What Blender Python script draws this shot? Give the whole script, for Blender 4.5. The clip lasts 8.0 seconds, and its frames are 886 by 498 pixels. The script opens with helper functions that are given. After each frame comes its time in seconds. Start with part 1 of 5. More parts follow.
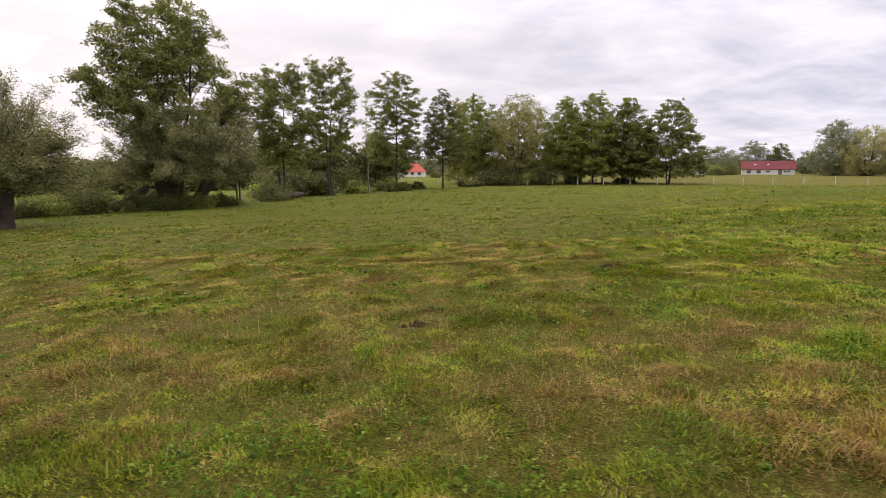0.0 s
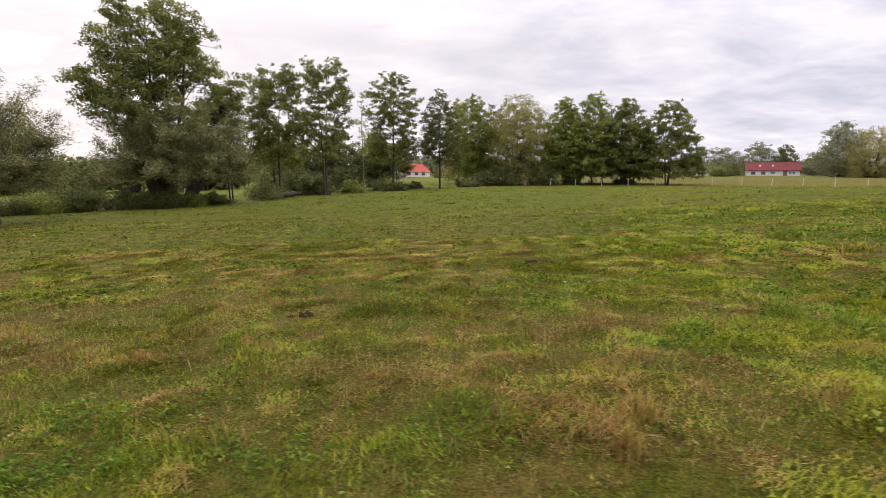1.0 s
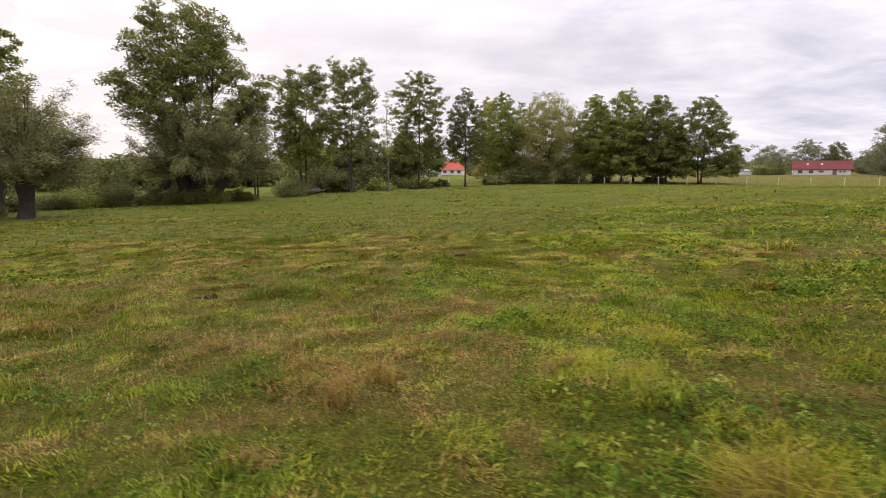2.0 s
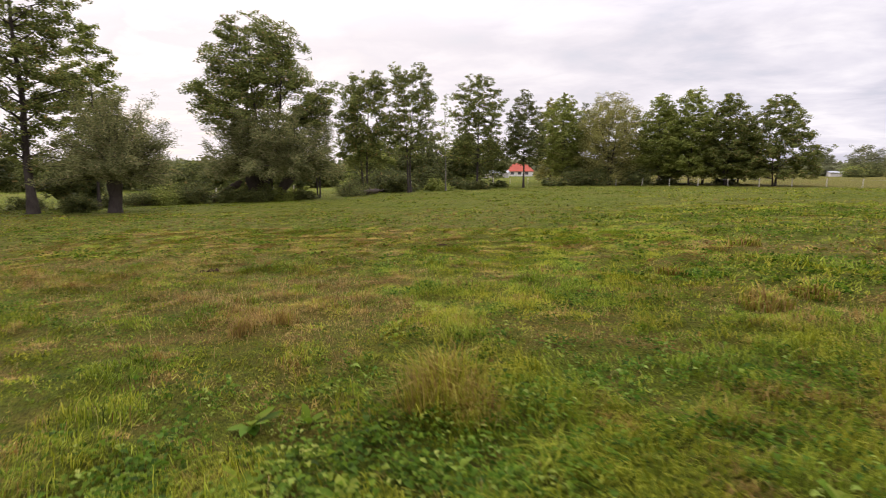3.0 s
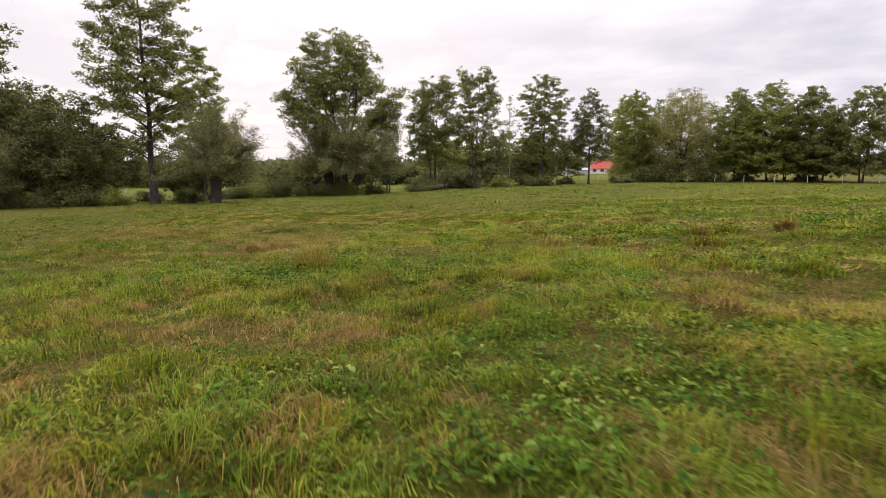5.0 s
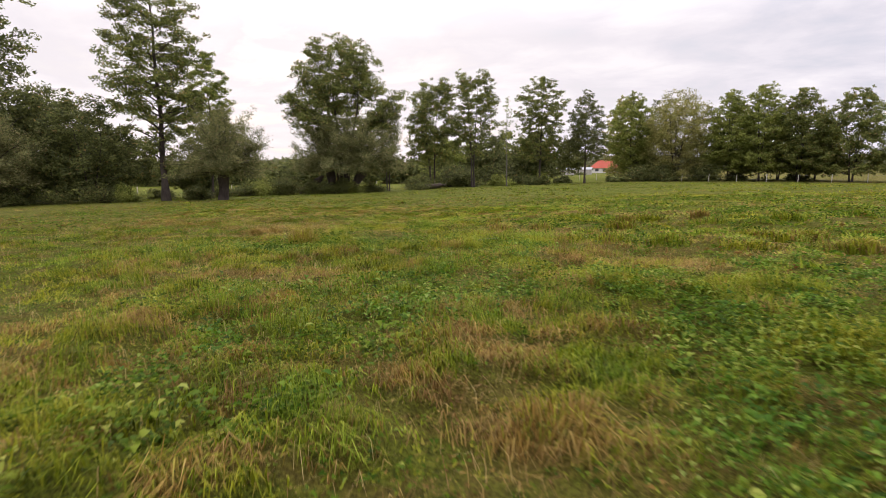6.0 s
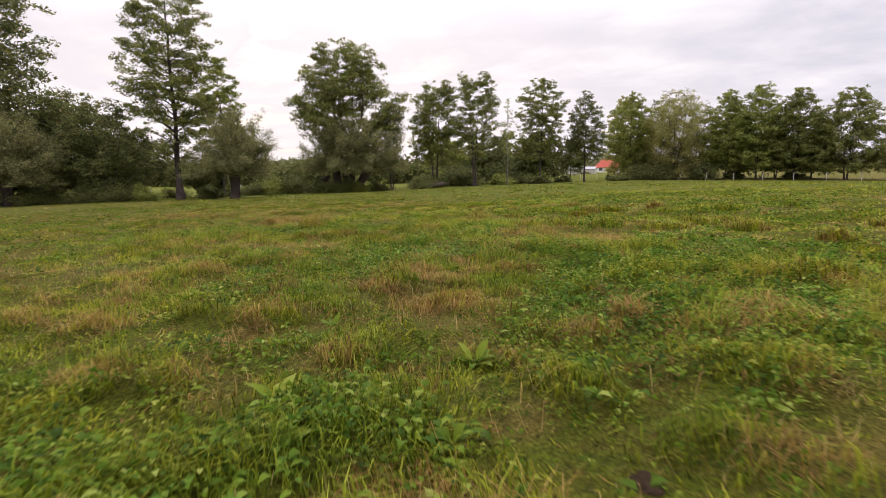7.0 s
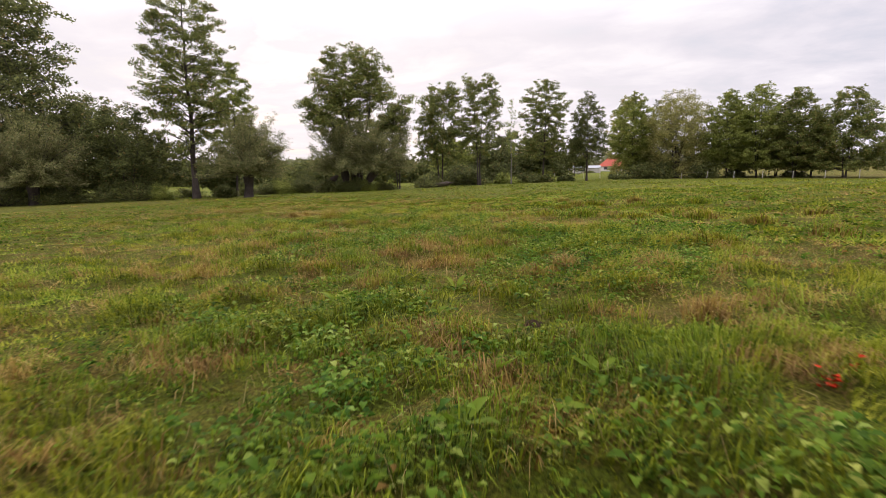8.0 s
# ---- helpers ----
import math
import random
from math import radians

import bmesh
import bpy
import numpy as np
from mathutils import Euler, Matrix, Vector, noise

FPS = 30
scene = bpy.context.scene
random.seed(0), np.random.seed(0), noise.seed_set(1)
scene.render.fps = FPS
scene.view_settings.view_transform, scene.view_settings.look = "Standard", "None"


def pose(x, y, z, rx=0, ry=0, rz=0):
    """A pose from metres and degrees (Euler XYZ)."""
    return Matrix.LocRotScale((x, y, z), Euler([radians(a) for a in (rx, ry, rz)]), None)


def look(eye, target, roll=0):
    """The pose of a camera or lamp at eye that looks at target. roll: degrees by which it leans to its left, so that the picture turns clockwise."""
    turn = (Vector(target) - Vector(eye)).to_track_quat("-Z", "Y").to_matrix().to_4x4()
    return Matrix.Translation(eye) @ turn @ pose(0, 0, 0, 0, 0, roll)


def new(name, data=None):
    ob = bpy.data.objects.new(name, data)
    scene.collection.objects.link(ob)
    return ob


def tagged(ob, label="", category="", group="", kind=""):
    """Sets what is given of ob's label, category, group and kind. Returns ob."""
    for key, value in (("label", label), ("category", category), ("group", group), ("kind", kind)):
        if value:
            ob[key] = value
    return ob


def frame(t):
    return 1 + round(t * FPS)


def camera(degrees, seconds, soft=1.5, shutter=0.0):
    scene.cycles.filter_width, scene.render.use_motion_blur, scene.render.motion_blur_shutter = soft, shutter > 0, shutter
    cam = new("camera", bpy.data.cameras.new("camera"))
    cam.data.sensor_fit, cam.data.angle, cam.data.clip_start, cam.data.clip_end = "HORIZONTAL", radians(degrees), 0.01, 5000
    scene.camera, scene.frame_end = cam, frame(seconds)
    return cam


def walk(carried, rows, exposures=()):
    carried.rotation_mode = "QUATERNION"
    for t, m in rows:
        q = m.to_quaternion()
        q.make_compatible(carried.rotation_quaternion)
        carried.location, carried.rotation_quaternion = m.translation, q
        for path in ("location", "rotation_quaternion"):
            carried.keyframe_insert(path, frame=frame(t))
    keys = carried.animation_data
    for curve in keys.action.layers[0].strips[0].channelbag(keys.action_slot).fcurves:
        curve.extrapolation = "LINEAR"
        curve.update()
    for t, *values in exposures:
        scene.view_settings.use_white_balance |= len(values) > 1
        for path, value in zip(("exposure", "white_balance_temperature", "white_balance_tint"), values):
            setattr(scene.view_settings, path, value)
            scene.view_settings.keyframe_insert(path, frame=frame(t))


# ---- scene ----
cam = camera(78.6, 8.0, soft=0.7, shutter=0.30)
PATH = [
    (0, (-0.013, -0.174, 2.173), (-0.202, 9.722, 0.753), -0.17),
    (0.5, (0.792, -0.235, 2.120), (0.538, 9.661, 0.707), -0.08),
    (1, (1.825, -0.377, 2.090), (1.496, 9.518, 0.679), 0.02),
    (1.5, (2.968, -0.659, 2.103), (2.434, 9.226, 0.686), 0.11),
    (1.7, (3.584, -0.810, 2.124), (2.820, 9.056, 0.684), 0.10),
    (2.8, (6.421, -1.979, 2.052), (4.451, 7.722, 0.634), 0.21),
    (3, (6.962, -2.325, 2.057), (4.612, 7.290, 0.631), 0.18),
    (3.5, (8.240, -3.232, 2.055), (5.031, 6.129, 0.612), 0.20),
    (4, (9.592, -4.322, 2.041), (5.979, 4.888, 0.581), 0.25),
    (4.2, (10.116, -4.731, 2.037), (6.412, 4.440, 0.563), 0.24),
    (5.5, (12.990, -7.318, 1.918), (9.084, 1.771, 0.458), -0.08),
    (6, (13.995, -8.451, 1.932), (10.037, 0.613, 0.457), 0.01),
    (6.5, (14.851, -9.522, 1.883), (10.838, -0.482, 0.411), -0.20),
    (7, (15.587, -10.590, 1.867), (11.522, -1.573, 0.393), -0.20),
    (7.5, (16.141, -11.533, 1.848), (12.032, -2.537, 0.368), -0.21),
    (8, (16.660, -12.620, 1.857), (12.492, -3.651, 0.375), -0.42),
]
walk(cam, [(t, look(eye, target, roll)) for t, eye, target, roll in PATH])


# ---- sky and sun ----
SUN_AZ, SUN_EL = radians(128), radians(24)      # the low sun stands behind the tall trees on the far left
world = bpy.data.worlds.new("sky")
scene.world = world
world.use_nodes = True
wn, wl = world.node_tree.nodes, world.node_tree.links
wn.clear()


def wnode(kind, **settings):
    n = wn.new(kind)
    for k, v in settings.items():
        n.inputs[k.replace("_", " ")].default_value = v
    return n


sky = wn.new("ShaderNodeTexSky")
sky.sky_type = "NISHITA"
sky.sun_disc = False
sky.sun_elevation = SUN_EL
sky.sun_rotation = radians(-38)
sky.dust_density = 2.0
coords = wn.new("ShaderNodeTexCoord")
split = wn.new("ShaderNodeSeparateXYZ")
wl.new(coords.outputs["Generated"], split.inputs[0])
lift = wn.new("ShaderNodeMath"); lift.operation = "MAXIMUM"; lift.inputs[1].default_value = 0.0
wl.new(split.outputs["Z"], lift.inputs[0])
lift2 = wn.new("ShaderNodeMath"); lift2.operation = "ADD"; lift2.inputs[1].default_value = 0.17
wl.new(lift.outputs[0], lift2.inputs[0])
flat = []
for axis in "XY":
    d = wn.new("ShaderNodeMath"); d.operation = "DIVIDE"
    wl.new(split.outputs[axis], d.inputs[0]); wl.new(lift2.outputs[0], d.inputs[1])
    flat.append(d)
layer = wn.new("ShaderNodeCombineXYZ")
wl.new(flat[0].outputs[0], layer.inputs[0]); wl.new(flat[1].outputs[0], layer.inputs[1])
stretch = wn.new("ShaderNodeMapping")
stretch.inputs["Rotation"].default_value = (0, 0, radians(-18))
stretch.inputs["Scale"].default_value = (1.05, 1.35, 1)
stretch.inputs["Location"].default_value = (3.1, 1.7, 0.4)
wl.new(layer.outputs[0], stretch.inputs[0])
clouds = wnode("ShaderNodeTexNoise", Scale=1.7, Detail=9.0, Roughness=0.56, Distortion=0.25)
wl.new(stretch.outputs[0], clouds.inputs["Vector"])
tone = wn.new("ShaderNodeValToRGB")
for stop in range(2):
    tone.color_ramp.elements.new(0.5)
for el, (p, c) in zip(tone.color_ramp.elements, ((0.28, (0.71, 0.72, 0.88, 1)), (0.42, (0.85, 0.82, 0.95, 1)), (0.52, (0.97, 0.93, 1.04, 1)), (0.63, (1.14, 1.09, 1.16, 1)))):
    el.position, el.color = p, c
wl.new(clouds.outputs["Fac"], tone.inputs[0])
cover = wn.new("ShaderNodeValToRGB")
cover.color_ramp.elements[0].position, cover.color_ramp.elements[0].color = 0.24, (0.78, 0.78, 0.78, 1)
cover.color_ramp.elements[1].position, cover.color_ramp.elements[1].color = 0.46, (0.97, 0.97, 0.97, 1)
wl.new(clouds.outputs["Fac"], cover.inputs[0])
# the veil is thinner and brighter towards the hidden sun
glow_dir = wn.new("ShaderNodeVectorMath"); glow_dir.operation = "DOT_PRODUCT"
wl.new(coords.outputs["Generated"], glow_dir.inputs[0])
glow_dir.inputs[1].default_value = (math.cos(SUN_AZ) * math.cos(SUN_EL), math.sin(SUN_AZ) * math.cos(SUN_EL), math.sin(SUN_EL))
glow = wn.new("ShaderNodeMapRange")
glow.inputs["From Min"].default_value, glow.inputs["From Max"].default_value = 0.35, 1.0
glow.inputs["To Min"].default_value, glow.inputs["To Max"].default_value = 0.0, 0.55
wl.new(glow_dir.outputs["Value"], glow.inputs["Value"])
veil = wn.new("ShaderNodeMix"); veil.data_type = "RGBA"
veil.inputs["B"].default_value = (1.16, 1.05, 1.04, 1)
wl.new(glow.outputs[0], veil.inputs["Factor"]); wl.new(tone.outputs[0], veil.inputs["A"])
# a covered sky is brighter overhead than along the horizon
zenith = wn.new("ShaderNodeMapRange")
zenith.inputs["From Min"].default_value, zenith.inputs["From Max"].default_value = 0.22, 1.0
zenith.inputs["To Min"].default_value, zenith.inputs["To Max"].default_value = 0.90, 2.9
wl.new(split.outputs["Z"], zenith.inputs["Value"])
clear_sky = wnode("ShaderNodeBackground", Strength=0.10)
wl.new(sky.outputs[0], clear_sky.inputs["Color"])
cloud_sky = wnode("ShaderNodeBackground", Strength=1.0)
wl.new(veil.outputs["Result"], cloud_sky.inputs["Color"]); wl.new(zenith.outputs[0], cloud_sky.inputs["Strength"])
both = wn.new("ShaderNodeMixShader")
wl.new(cover.outputs[0], both.inputs[0]); wl.new(clear_sky.outputs[0], both.inputs[1]); wl.new(cloud_sky.outputs[0], both.inputs[2])
wout = wn.new("ShaderNodeOutputWorld")
wl.new(both.outputs[0], wout.inputs[0])

sun = new("sun", bpy.data.lights.new("sun", "SUN"))
sun.data.energy, sun.data.angle, sun.data.color = 1.4, radians(16), (1.0, 0.88, 0.74)
sun.matrix_world = look((0, 0, 0), (-math.cos(SUN_AZ) * math.cos(SUN_EL), -math.sin(SUN_AZ) * math.cos(SUN_EL), -math.sin(SUN_EL)))


# ---- materials ----
def material(name, rough=0.8, spec=0.3):
    m = bpy.data.materials.new(name)
    m.use_nodes = True
    b = m.node_tree.nodes["Principled BSDF"]
    b.inputs["Roughness"].default_value = rough
    b.inputs["Specular IOR Level"].default_value = spec
    return m, m.node_tree.nodes, m.node_tree.links, b


def mix(nodes, links, fac, a, b):
    n = nodes.new("ShaderNodeMix"); n.data_type = "RGBA"
    for key, v in (("Factor", fac), ("A", a), ("B", b)):
        if hasattr(v, "is_output"):
            links.new(v, n.inputs[key])
        else:
            n.inputs[key].default_value = v if key == "Factor" else (*v, 1)
    return n.outputs["Result"]


def noise_at(nodes, links, scale, detail=4.0, rough=0.6, lo=0.35, hi=0.65, squash=None):
    tc = nodes.new("ShaderNodeTexCoord")
    src = tc.outputs["Object"]
    if squash:
        mp = nodes.new("ShaderNodeMapping"); mp.inputs["Scale"].default_value = squash
        links.new(src, mp.inputs[0]); src = mp.outputs[0]
    n = nodes.new("ShaderNodeTexNoise")
    n.inputs["Scale"].default_value, n.inputs["Detail"].default_value, n.inputs["Roughness"].default_value = scale, detail, rough
    links.new(src, n.inputs["Vector"])
    r = nodes.new("ShaderNodeMapRange")
    r.inputs["From Min"].default_value, r.inputs["From Max"].default_value = lo, hi
    links.new(n.outputs["Fac"], r.inputs["Value"])
    return r.outputs[0]


def bump(nodes, links, bsdf, height, strength, distance):
    n = nodes.new("ShaderNodeBump")
    n.inputs["Strength"].default_value, n.inputs["Distance"].default_value = strength, distance
    links.new(height, n.inputs["Height"]); links.new(n.outputs[0], bsdf.inputs["Normal"])


def attribute(nodes, name):
    n = nodes.new("ShaderNodeAttribute"); n.attribute_name = name
    return n.outputs["Fac"]


def island(nodes):
    return nodes.new("ShaderNodeNewGeometry").outputs["Random Per Island"]


def ramp(nodes, links, fac, stops):
    n = nodes.new("ShaderNodeValToRGB")
    while len(n.color_ramp.elements) < len(stops):
        n.color_ramp.elements.new(0.5)
    for el, (p, c) in zip(n.color_ramp.elements, stops):
        el.position, el.color = p, (*c, 1)
    links.new(fac, n.inputs[0])
    return n.outputs[0]


def math_node(nodes, links, op, a, b):
    n = nodes.new("ShaderNodeMath"); n.operation = op
    for i, v in enumerate((a, b)):
        if hasattr(v, "is_output"):
            links.new(v, n.inputs[i])
        else:
            n.inputs[i].default_value = v
    return n.outputs[0]


def meadow_material():
    m, n, l, b = material("meadow_turf", 0.95, 0.08)
    grain = noise_at(n, l, 42.0, 4, 0.7, 0.38, 0.62)
    fine = noise_at(n, l, 9.0, 6, 0.7, 0.3, 0.7)
    lumps = noise_at(n, l, 2.6, 8, 0.68, 0.38, 0.62)
    mid = noise_at(n, l, 0.9, 5, 0.65, 0.36, 0.64)
    wide = noise_at(n, l, 0.09, 3, 0.5, 0.38, 0.62)
    speck = math_node(n, l, "ADD", math_node(n, l, "MULTIPLY", grain, 0.6), math_node(n, l, "MULTIPLY", fine, 0.4))
    blotch = math_node(n, l, "ADD", math_node(n, l, "MULTIPLY", speck, 0.40), math_node(n, l, "MULTIPLY", lumps, 0.60))
    green = mix(n, l, blotch, (0.046, 0.062, 0.005), (0.190, 0.226, 0.022))
    green = mix(n, l, wide, green, mix(n, l, blotch, (0.062, 0.068, 0.008), (0.225, 0.235, 0.034)))
    straw = mix(n, l, blotch, (0.070, 0.048, 0.012), (0.270, 0.205, 0.070))
    dryness_here = math_node(n, l, "MULTIPLY", attribute(n, "dry"), math_node(n, l, "ADD", math_node(n, l, "MULTIPLY", mid, 0.6), 0.35))
    colour = mix(n, l, dryness_here, green, straw)
    patchy = noise_at(n, l, 3.2, 4, 0.6, 0.44, 0.56)
    thatch = mix(n, l, speck, (0.016, 0.024, 0.002), (0.190, 0.225, 0.016))
    thatch = mix(n, l, patchy, thatch, mix(n, l, speck, (0.030, 0.024, 0.003), (0.262, 0.205, 0.036)))
    thatch = mix(n, l, mid, thatch, mix(n, l, speck, (0.015, 0.024, 0.002), (0.182, 0.226, 0.015)))
    thatch = mix(n, l, dryness_here, thatch, mix(n, l, speck, (0.070, 0.042, 0.010), (0.310, 0.205, 0.058)))
    colour = mix(n, l, attribute(n, "sward"), colour, thatch)
    l.new(colour, b.inputs["Base Color"])
    bump(n, l, b, math_node(n, l, "ADD", math_node(n, l, "MULTIPLY", speck, 0.35), lumps), 1.0, 0.12)
    return m


def blade_material(name, greens, straws, translucent=0.35):
    m, n, l, b = material(name, 0.75, 0.12)
    pick = island(n)
    patch = noise_at(n, l, 1.3, 4, 0.6, 0.35, 0.65)
    shade = math_node(n, l, "ADD", math_node(n, l, "MULTIPLY", pick, 0.60), math_node(n, l, "MULTIPLY", attribute(n, "tone"), 0.50))
    green = ramp(n, l, shade, greens)
    cool = noise_at(n, l, 0.8, 4, 0.6, 0.40, 0.62)
    tint = n.new("ShaderNodeMix"); tint.data_type = "RGBA"; tint.blend_type = "MULTIPLY"; tint.inputs["Factor"].default_value = 1.0
    l.new(green, tint.inputs["A"]); l.new(mix(n, l, cool, (1.12, 1.00, 0.85), (0.86, 1.03, 1.05)), tint.inputs["B"])
    green = tint.outputs["Result"]
    straw = ramp(n, l, shade, straws)
    straw = mix(n, l, noise_at(n, l, 1.9, 3, 0.6, 0.42, 0.58), straw, mix(n, l, shade, (0.118, 0.066, 0.018), (0.400, 0.258, 0.084)))
    sway = math_node(n, l, "ADD", math_node(n, l, "MULTIPLY", pick, 0.9), math_node(n, l, "MULTIPLY", patch, 0.35))
    sway = math_node(n, l, "SUBTRACT", math_node(n, l, "MULTIPLY", attribute(n, "dry"), 2.2), sway)
    clamp = n.new("ShaderNodeMapRange"); l.new(sway, clamp.inputs["Value"])
    clamp.inputs["From Min"].default_value, clamp.inputs["From Max"].default_value = -0.1, 0.35
    colour = mix(n, l, clamp.outputs[0], green, straw)
    l.new(colour, b.inputs["Base Color"])
    t = n.new("ShaderNodeBsdfTranslucent"); l.new(colour, t.inputs["Color"])
    ms = n.new("ShaderNodeMixShader"); ms.inputs[0].default_value = translucent
    l.new(b.outputs[0], ms.inputs[1]); l.new(t.outputs[0], ms.inputs[2])
    l.new(ms.outputs[0], n["Material Output"].inputs["Surface"])
    return m


def leaf_material(name, dark, light, odd, odd_share=0.06, translucent=0.3):
    m, n, l, b = material(name, 0.7, 0.15)
    pick = island(n)
    patch = noise_at(n, l, 0.45, 3, 0.55, 0.35, 0.65)
    blend = math_node(n, l, "ADD", math_node(n, l, "MULTIPLY", pick, 0.85), math_node(n, l, "MULTIPLY", patch, 0.40))
    blend = math_node(n, l, "MULTIPLY", blend, blend)
    colour = mix(n, l, blend, dark, light)
    colour = mix(n, l, math_node(n, l, "LESS_THAN", pick, odd_share), colour, odd)
    l.new(colour, b.inputs["Base Color"])
    t = n.new("ShaderNodeBsdfTranslucent"); l.new(colour, t.inputs["Color"])
    ms = n.new("ShaderNodeMixShader"); ms.inputs[0].default_value = translucent
    l.new(b.outputs[0], ms.inputs[1]); l.new(t.outputs[0], ms.inputs[2])
    l.new(ms.outputs[0], n["Material Output"].inputs["Surface"])
    return m


def rough_material(name, a, c, scale, rough=0.9, relief=0.5, depth=0.02, squash=None, spec=0.25):
    m, n, l, b = material(name, rough, spec)
    f = noise_at(n, l, scale, 6, 0.65, 0.3, 0.7, squash)
    g = noise_at(n, l, scale * 0.13, 3, 0.5, 0.35, 0.65)
    l.new(mix(n, l, math_node(n, l, "ADD", math_node(n, l, "MULTIPLY", f, 0.65), math_node(n, l, "MULTIPLY", g, 0.35)), a, c), b.inputs["Base Color"])
    bump(n, l, b, f, relief, depth)
    return m


TURF = meadow_material()
BLADE = blade_material("grass_blades", ((0.08, (0.028, 0.046, 0.003)), (0.36, (0.096, 0.132, 0.006)), (0.66, (0.212, 0.245, 0.014)), (0.95, (0.345, 0.366, 0.042))),
                       ((0.1, (0.120, 0.066, 0.012)), (0.5, (0.310, 0.195, 0.042)), (0.9, (0.510, 0.385, 0.110))), 0.32)
HERB = blade_material("herb_leaves", ((0.08, (0.026, 0.052, 0.004)), (0.42, (0.070, 0.132, 0.010)), (0.72, (0.152, 0.226, 0.018)), (0.98, (0.320, 0.365, 0.080))),
                      ((0.1, (0.150, 0.078, 0.016)), (0.9, (0.310, 0.195, 0.042))), 0.4)
STRAW = blade_material("dry_stalks", ((0.0, (0.300, 0.205, 0.060)), (1.0, (0.500, 0.390, 0.160))), ((0.0, (0.280, 0.170, 0.050)), (1.0, (0.520, 0.400, 0.170))))
LEAF_ALDER = leaf_material("alder_leaves", (0.072, 0.088, 0.022), (0.290, 0.310, 0.080), (0.360, 0.250, 0.090), 0.05, 0.46)
LEAF_DARK = leaf_material("dense_leaves", (0.058, 0.071, 0.024), (0.218, 0.230, 0.070), (0.270, 0.200, 0.070), 0.04, 0.43)
LEAF_WILLOW = leaf_material("willow_leaves", (0.092, 0.098, 0.034), (0.300, 0.297, 0.115), (0.330, 0.270, 0.130), 0.08, 0.40)
LEAF_GOLD = leaf_material("yellowing_leaves", (0.150, 0.152, 0.045), (0.440, 0.415, 0.130), (0.480, 0.380, 0.110), 0.10, 0.48)
LEAF_PALE = leaf_material("pale_willow_leaves", (0.200, 0.195, 0.075), (0.480, 0.450, 0.160), (0.520, 0.430, 0.160), 0.08, 0.48)
LEAF_FRESH = leaf_material("fresh_leaves", (0.112, 0.140, 0.028), (0.380, 0.408, 0.095), (0.360, 0.300, 0.090), 0.04, 0.48)
# aerial haze is put into this leaf colour: paler, greyer, low in contrast
LEAF_HAZE = leaf_material("haze_tinted_leaves", (0.145, 0.156, 0.080), (0.280, 0.285, 0.145), (0.260, 0.215, 0.120))
BARK = rough_material("alder_bark", (0.030, 0.022, 0.018), (0.095, 0.075, 0.062), 9.0, 0.95, 0.9, 0.03, (1, 1, 0.25))
BARK_PALE = rough_material("pale_bark", (0.10, 0.085, 0.07), (0.26, 0.23, 0.20), 7.0, 0.9, 0.7, 0.02, (1, 1, 0.3))
DEADWOOD = rough_material("dead_wood", (0.045, 0.033, 0.026), (0.150, 0.115, 0.090), 8.0, 0.95, 0.9, 0.03)
WHITEWASH = rough_material("white_plaster", (0.66, 0.62, 0.60), (0.80, 0.77, 0.75), 1.6, 0.9, 0.15, 0.01)
DULL_PLASTER = rough_material("dull_plaster", (0.36, 0.33, 0.29), (0.50, 0.46, 0.41), 1.6, 0.9, 0.15, 0.01)
ROOF_RED = rough_material("red_roof_tiles", (0.100, 0.016, 0.017), (0.175, 0.028, 0.028), 2.5, 0.7, 0.4, 0.03)
ROOF_ORANGE = rough_material("orange_roof_tiles", (0.34, 0.070, 0.045), (0.46, 0.110, 0.065), 2.0, 0.75, 0.4, 0.03)
ROOF_GREY = rough_material("grey_sheet_roof", (0.30, 0.31, 0.33), (0.42, 0.43, 0.45), 1.2, 0.6, 0.2, 0.02)
PANE = rough_material("dark_window_pane", (0.05, 0.05, 0.06), (0.12, 0.12, 0.14), 0.6, 0.15, 0.0, 0.01, None, 0.5)
SKYLIGHT = rough_material("pale_skylight", (0.40, 0.40, 0.44), (0.50, 0.50, 0.54), 0.6, 0.2, 0.0, 0.01, None, 0.5)
FRAME = rough_material("brown_wood_frame", (0.16, 0.10, 0.08), (0.28, 0.19, 0.15), 6.0)
POST = rough_material("pale_post", (0.40, 0.36, 0.29), (0.62, 0.57, 0.47), 7.0, 0.85, 0.4, 0.01)
TAPE = rough_material("fence_wire", (0.20, 0.19, 0.18), (0.34, 0.32, 0.30), 3.0)
WRAP = rough_material("white_bale_wrap", (0.70, 0.71, 0.72), (0.82, 0.83, 0.84), 2.0, 0.4, 0.4, 0.05)
SOIL = rough_material("dark_earth", (0.026, 0.017, 0.010), (0.085, 0.056, 0.034), 22.0, 1.0, 1.0, 0.03, None, 0.02)
PETAL = rough_material("red_leaf", (0.26, 0.016, 0.006), (0.42, 0.035, 0.010), 20.0, 0.8, 0.2, 0.01, None, 0.05)


# ---- ground shape ----
def ease(a, b, v):
    k = np.clip((np.asarray(v, float) - a) / (b - a), 0, 1)
    return k * k * (3 - 2 * k)


LATTICE = np.random.default_rng(5).random((256, 256))


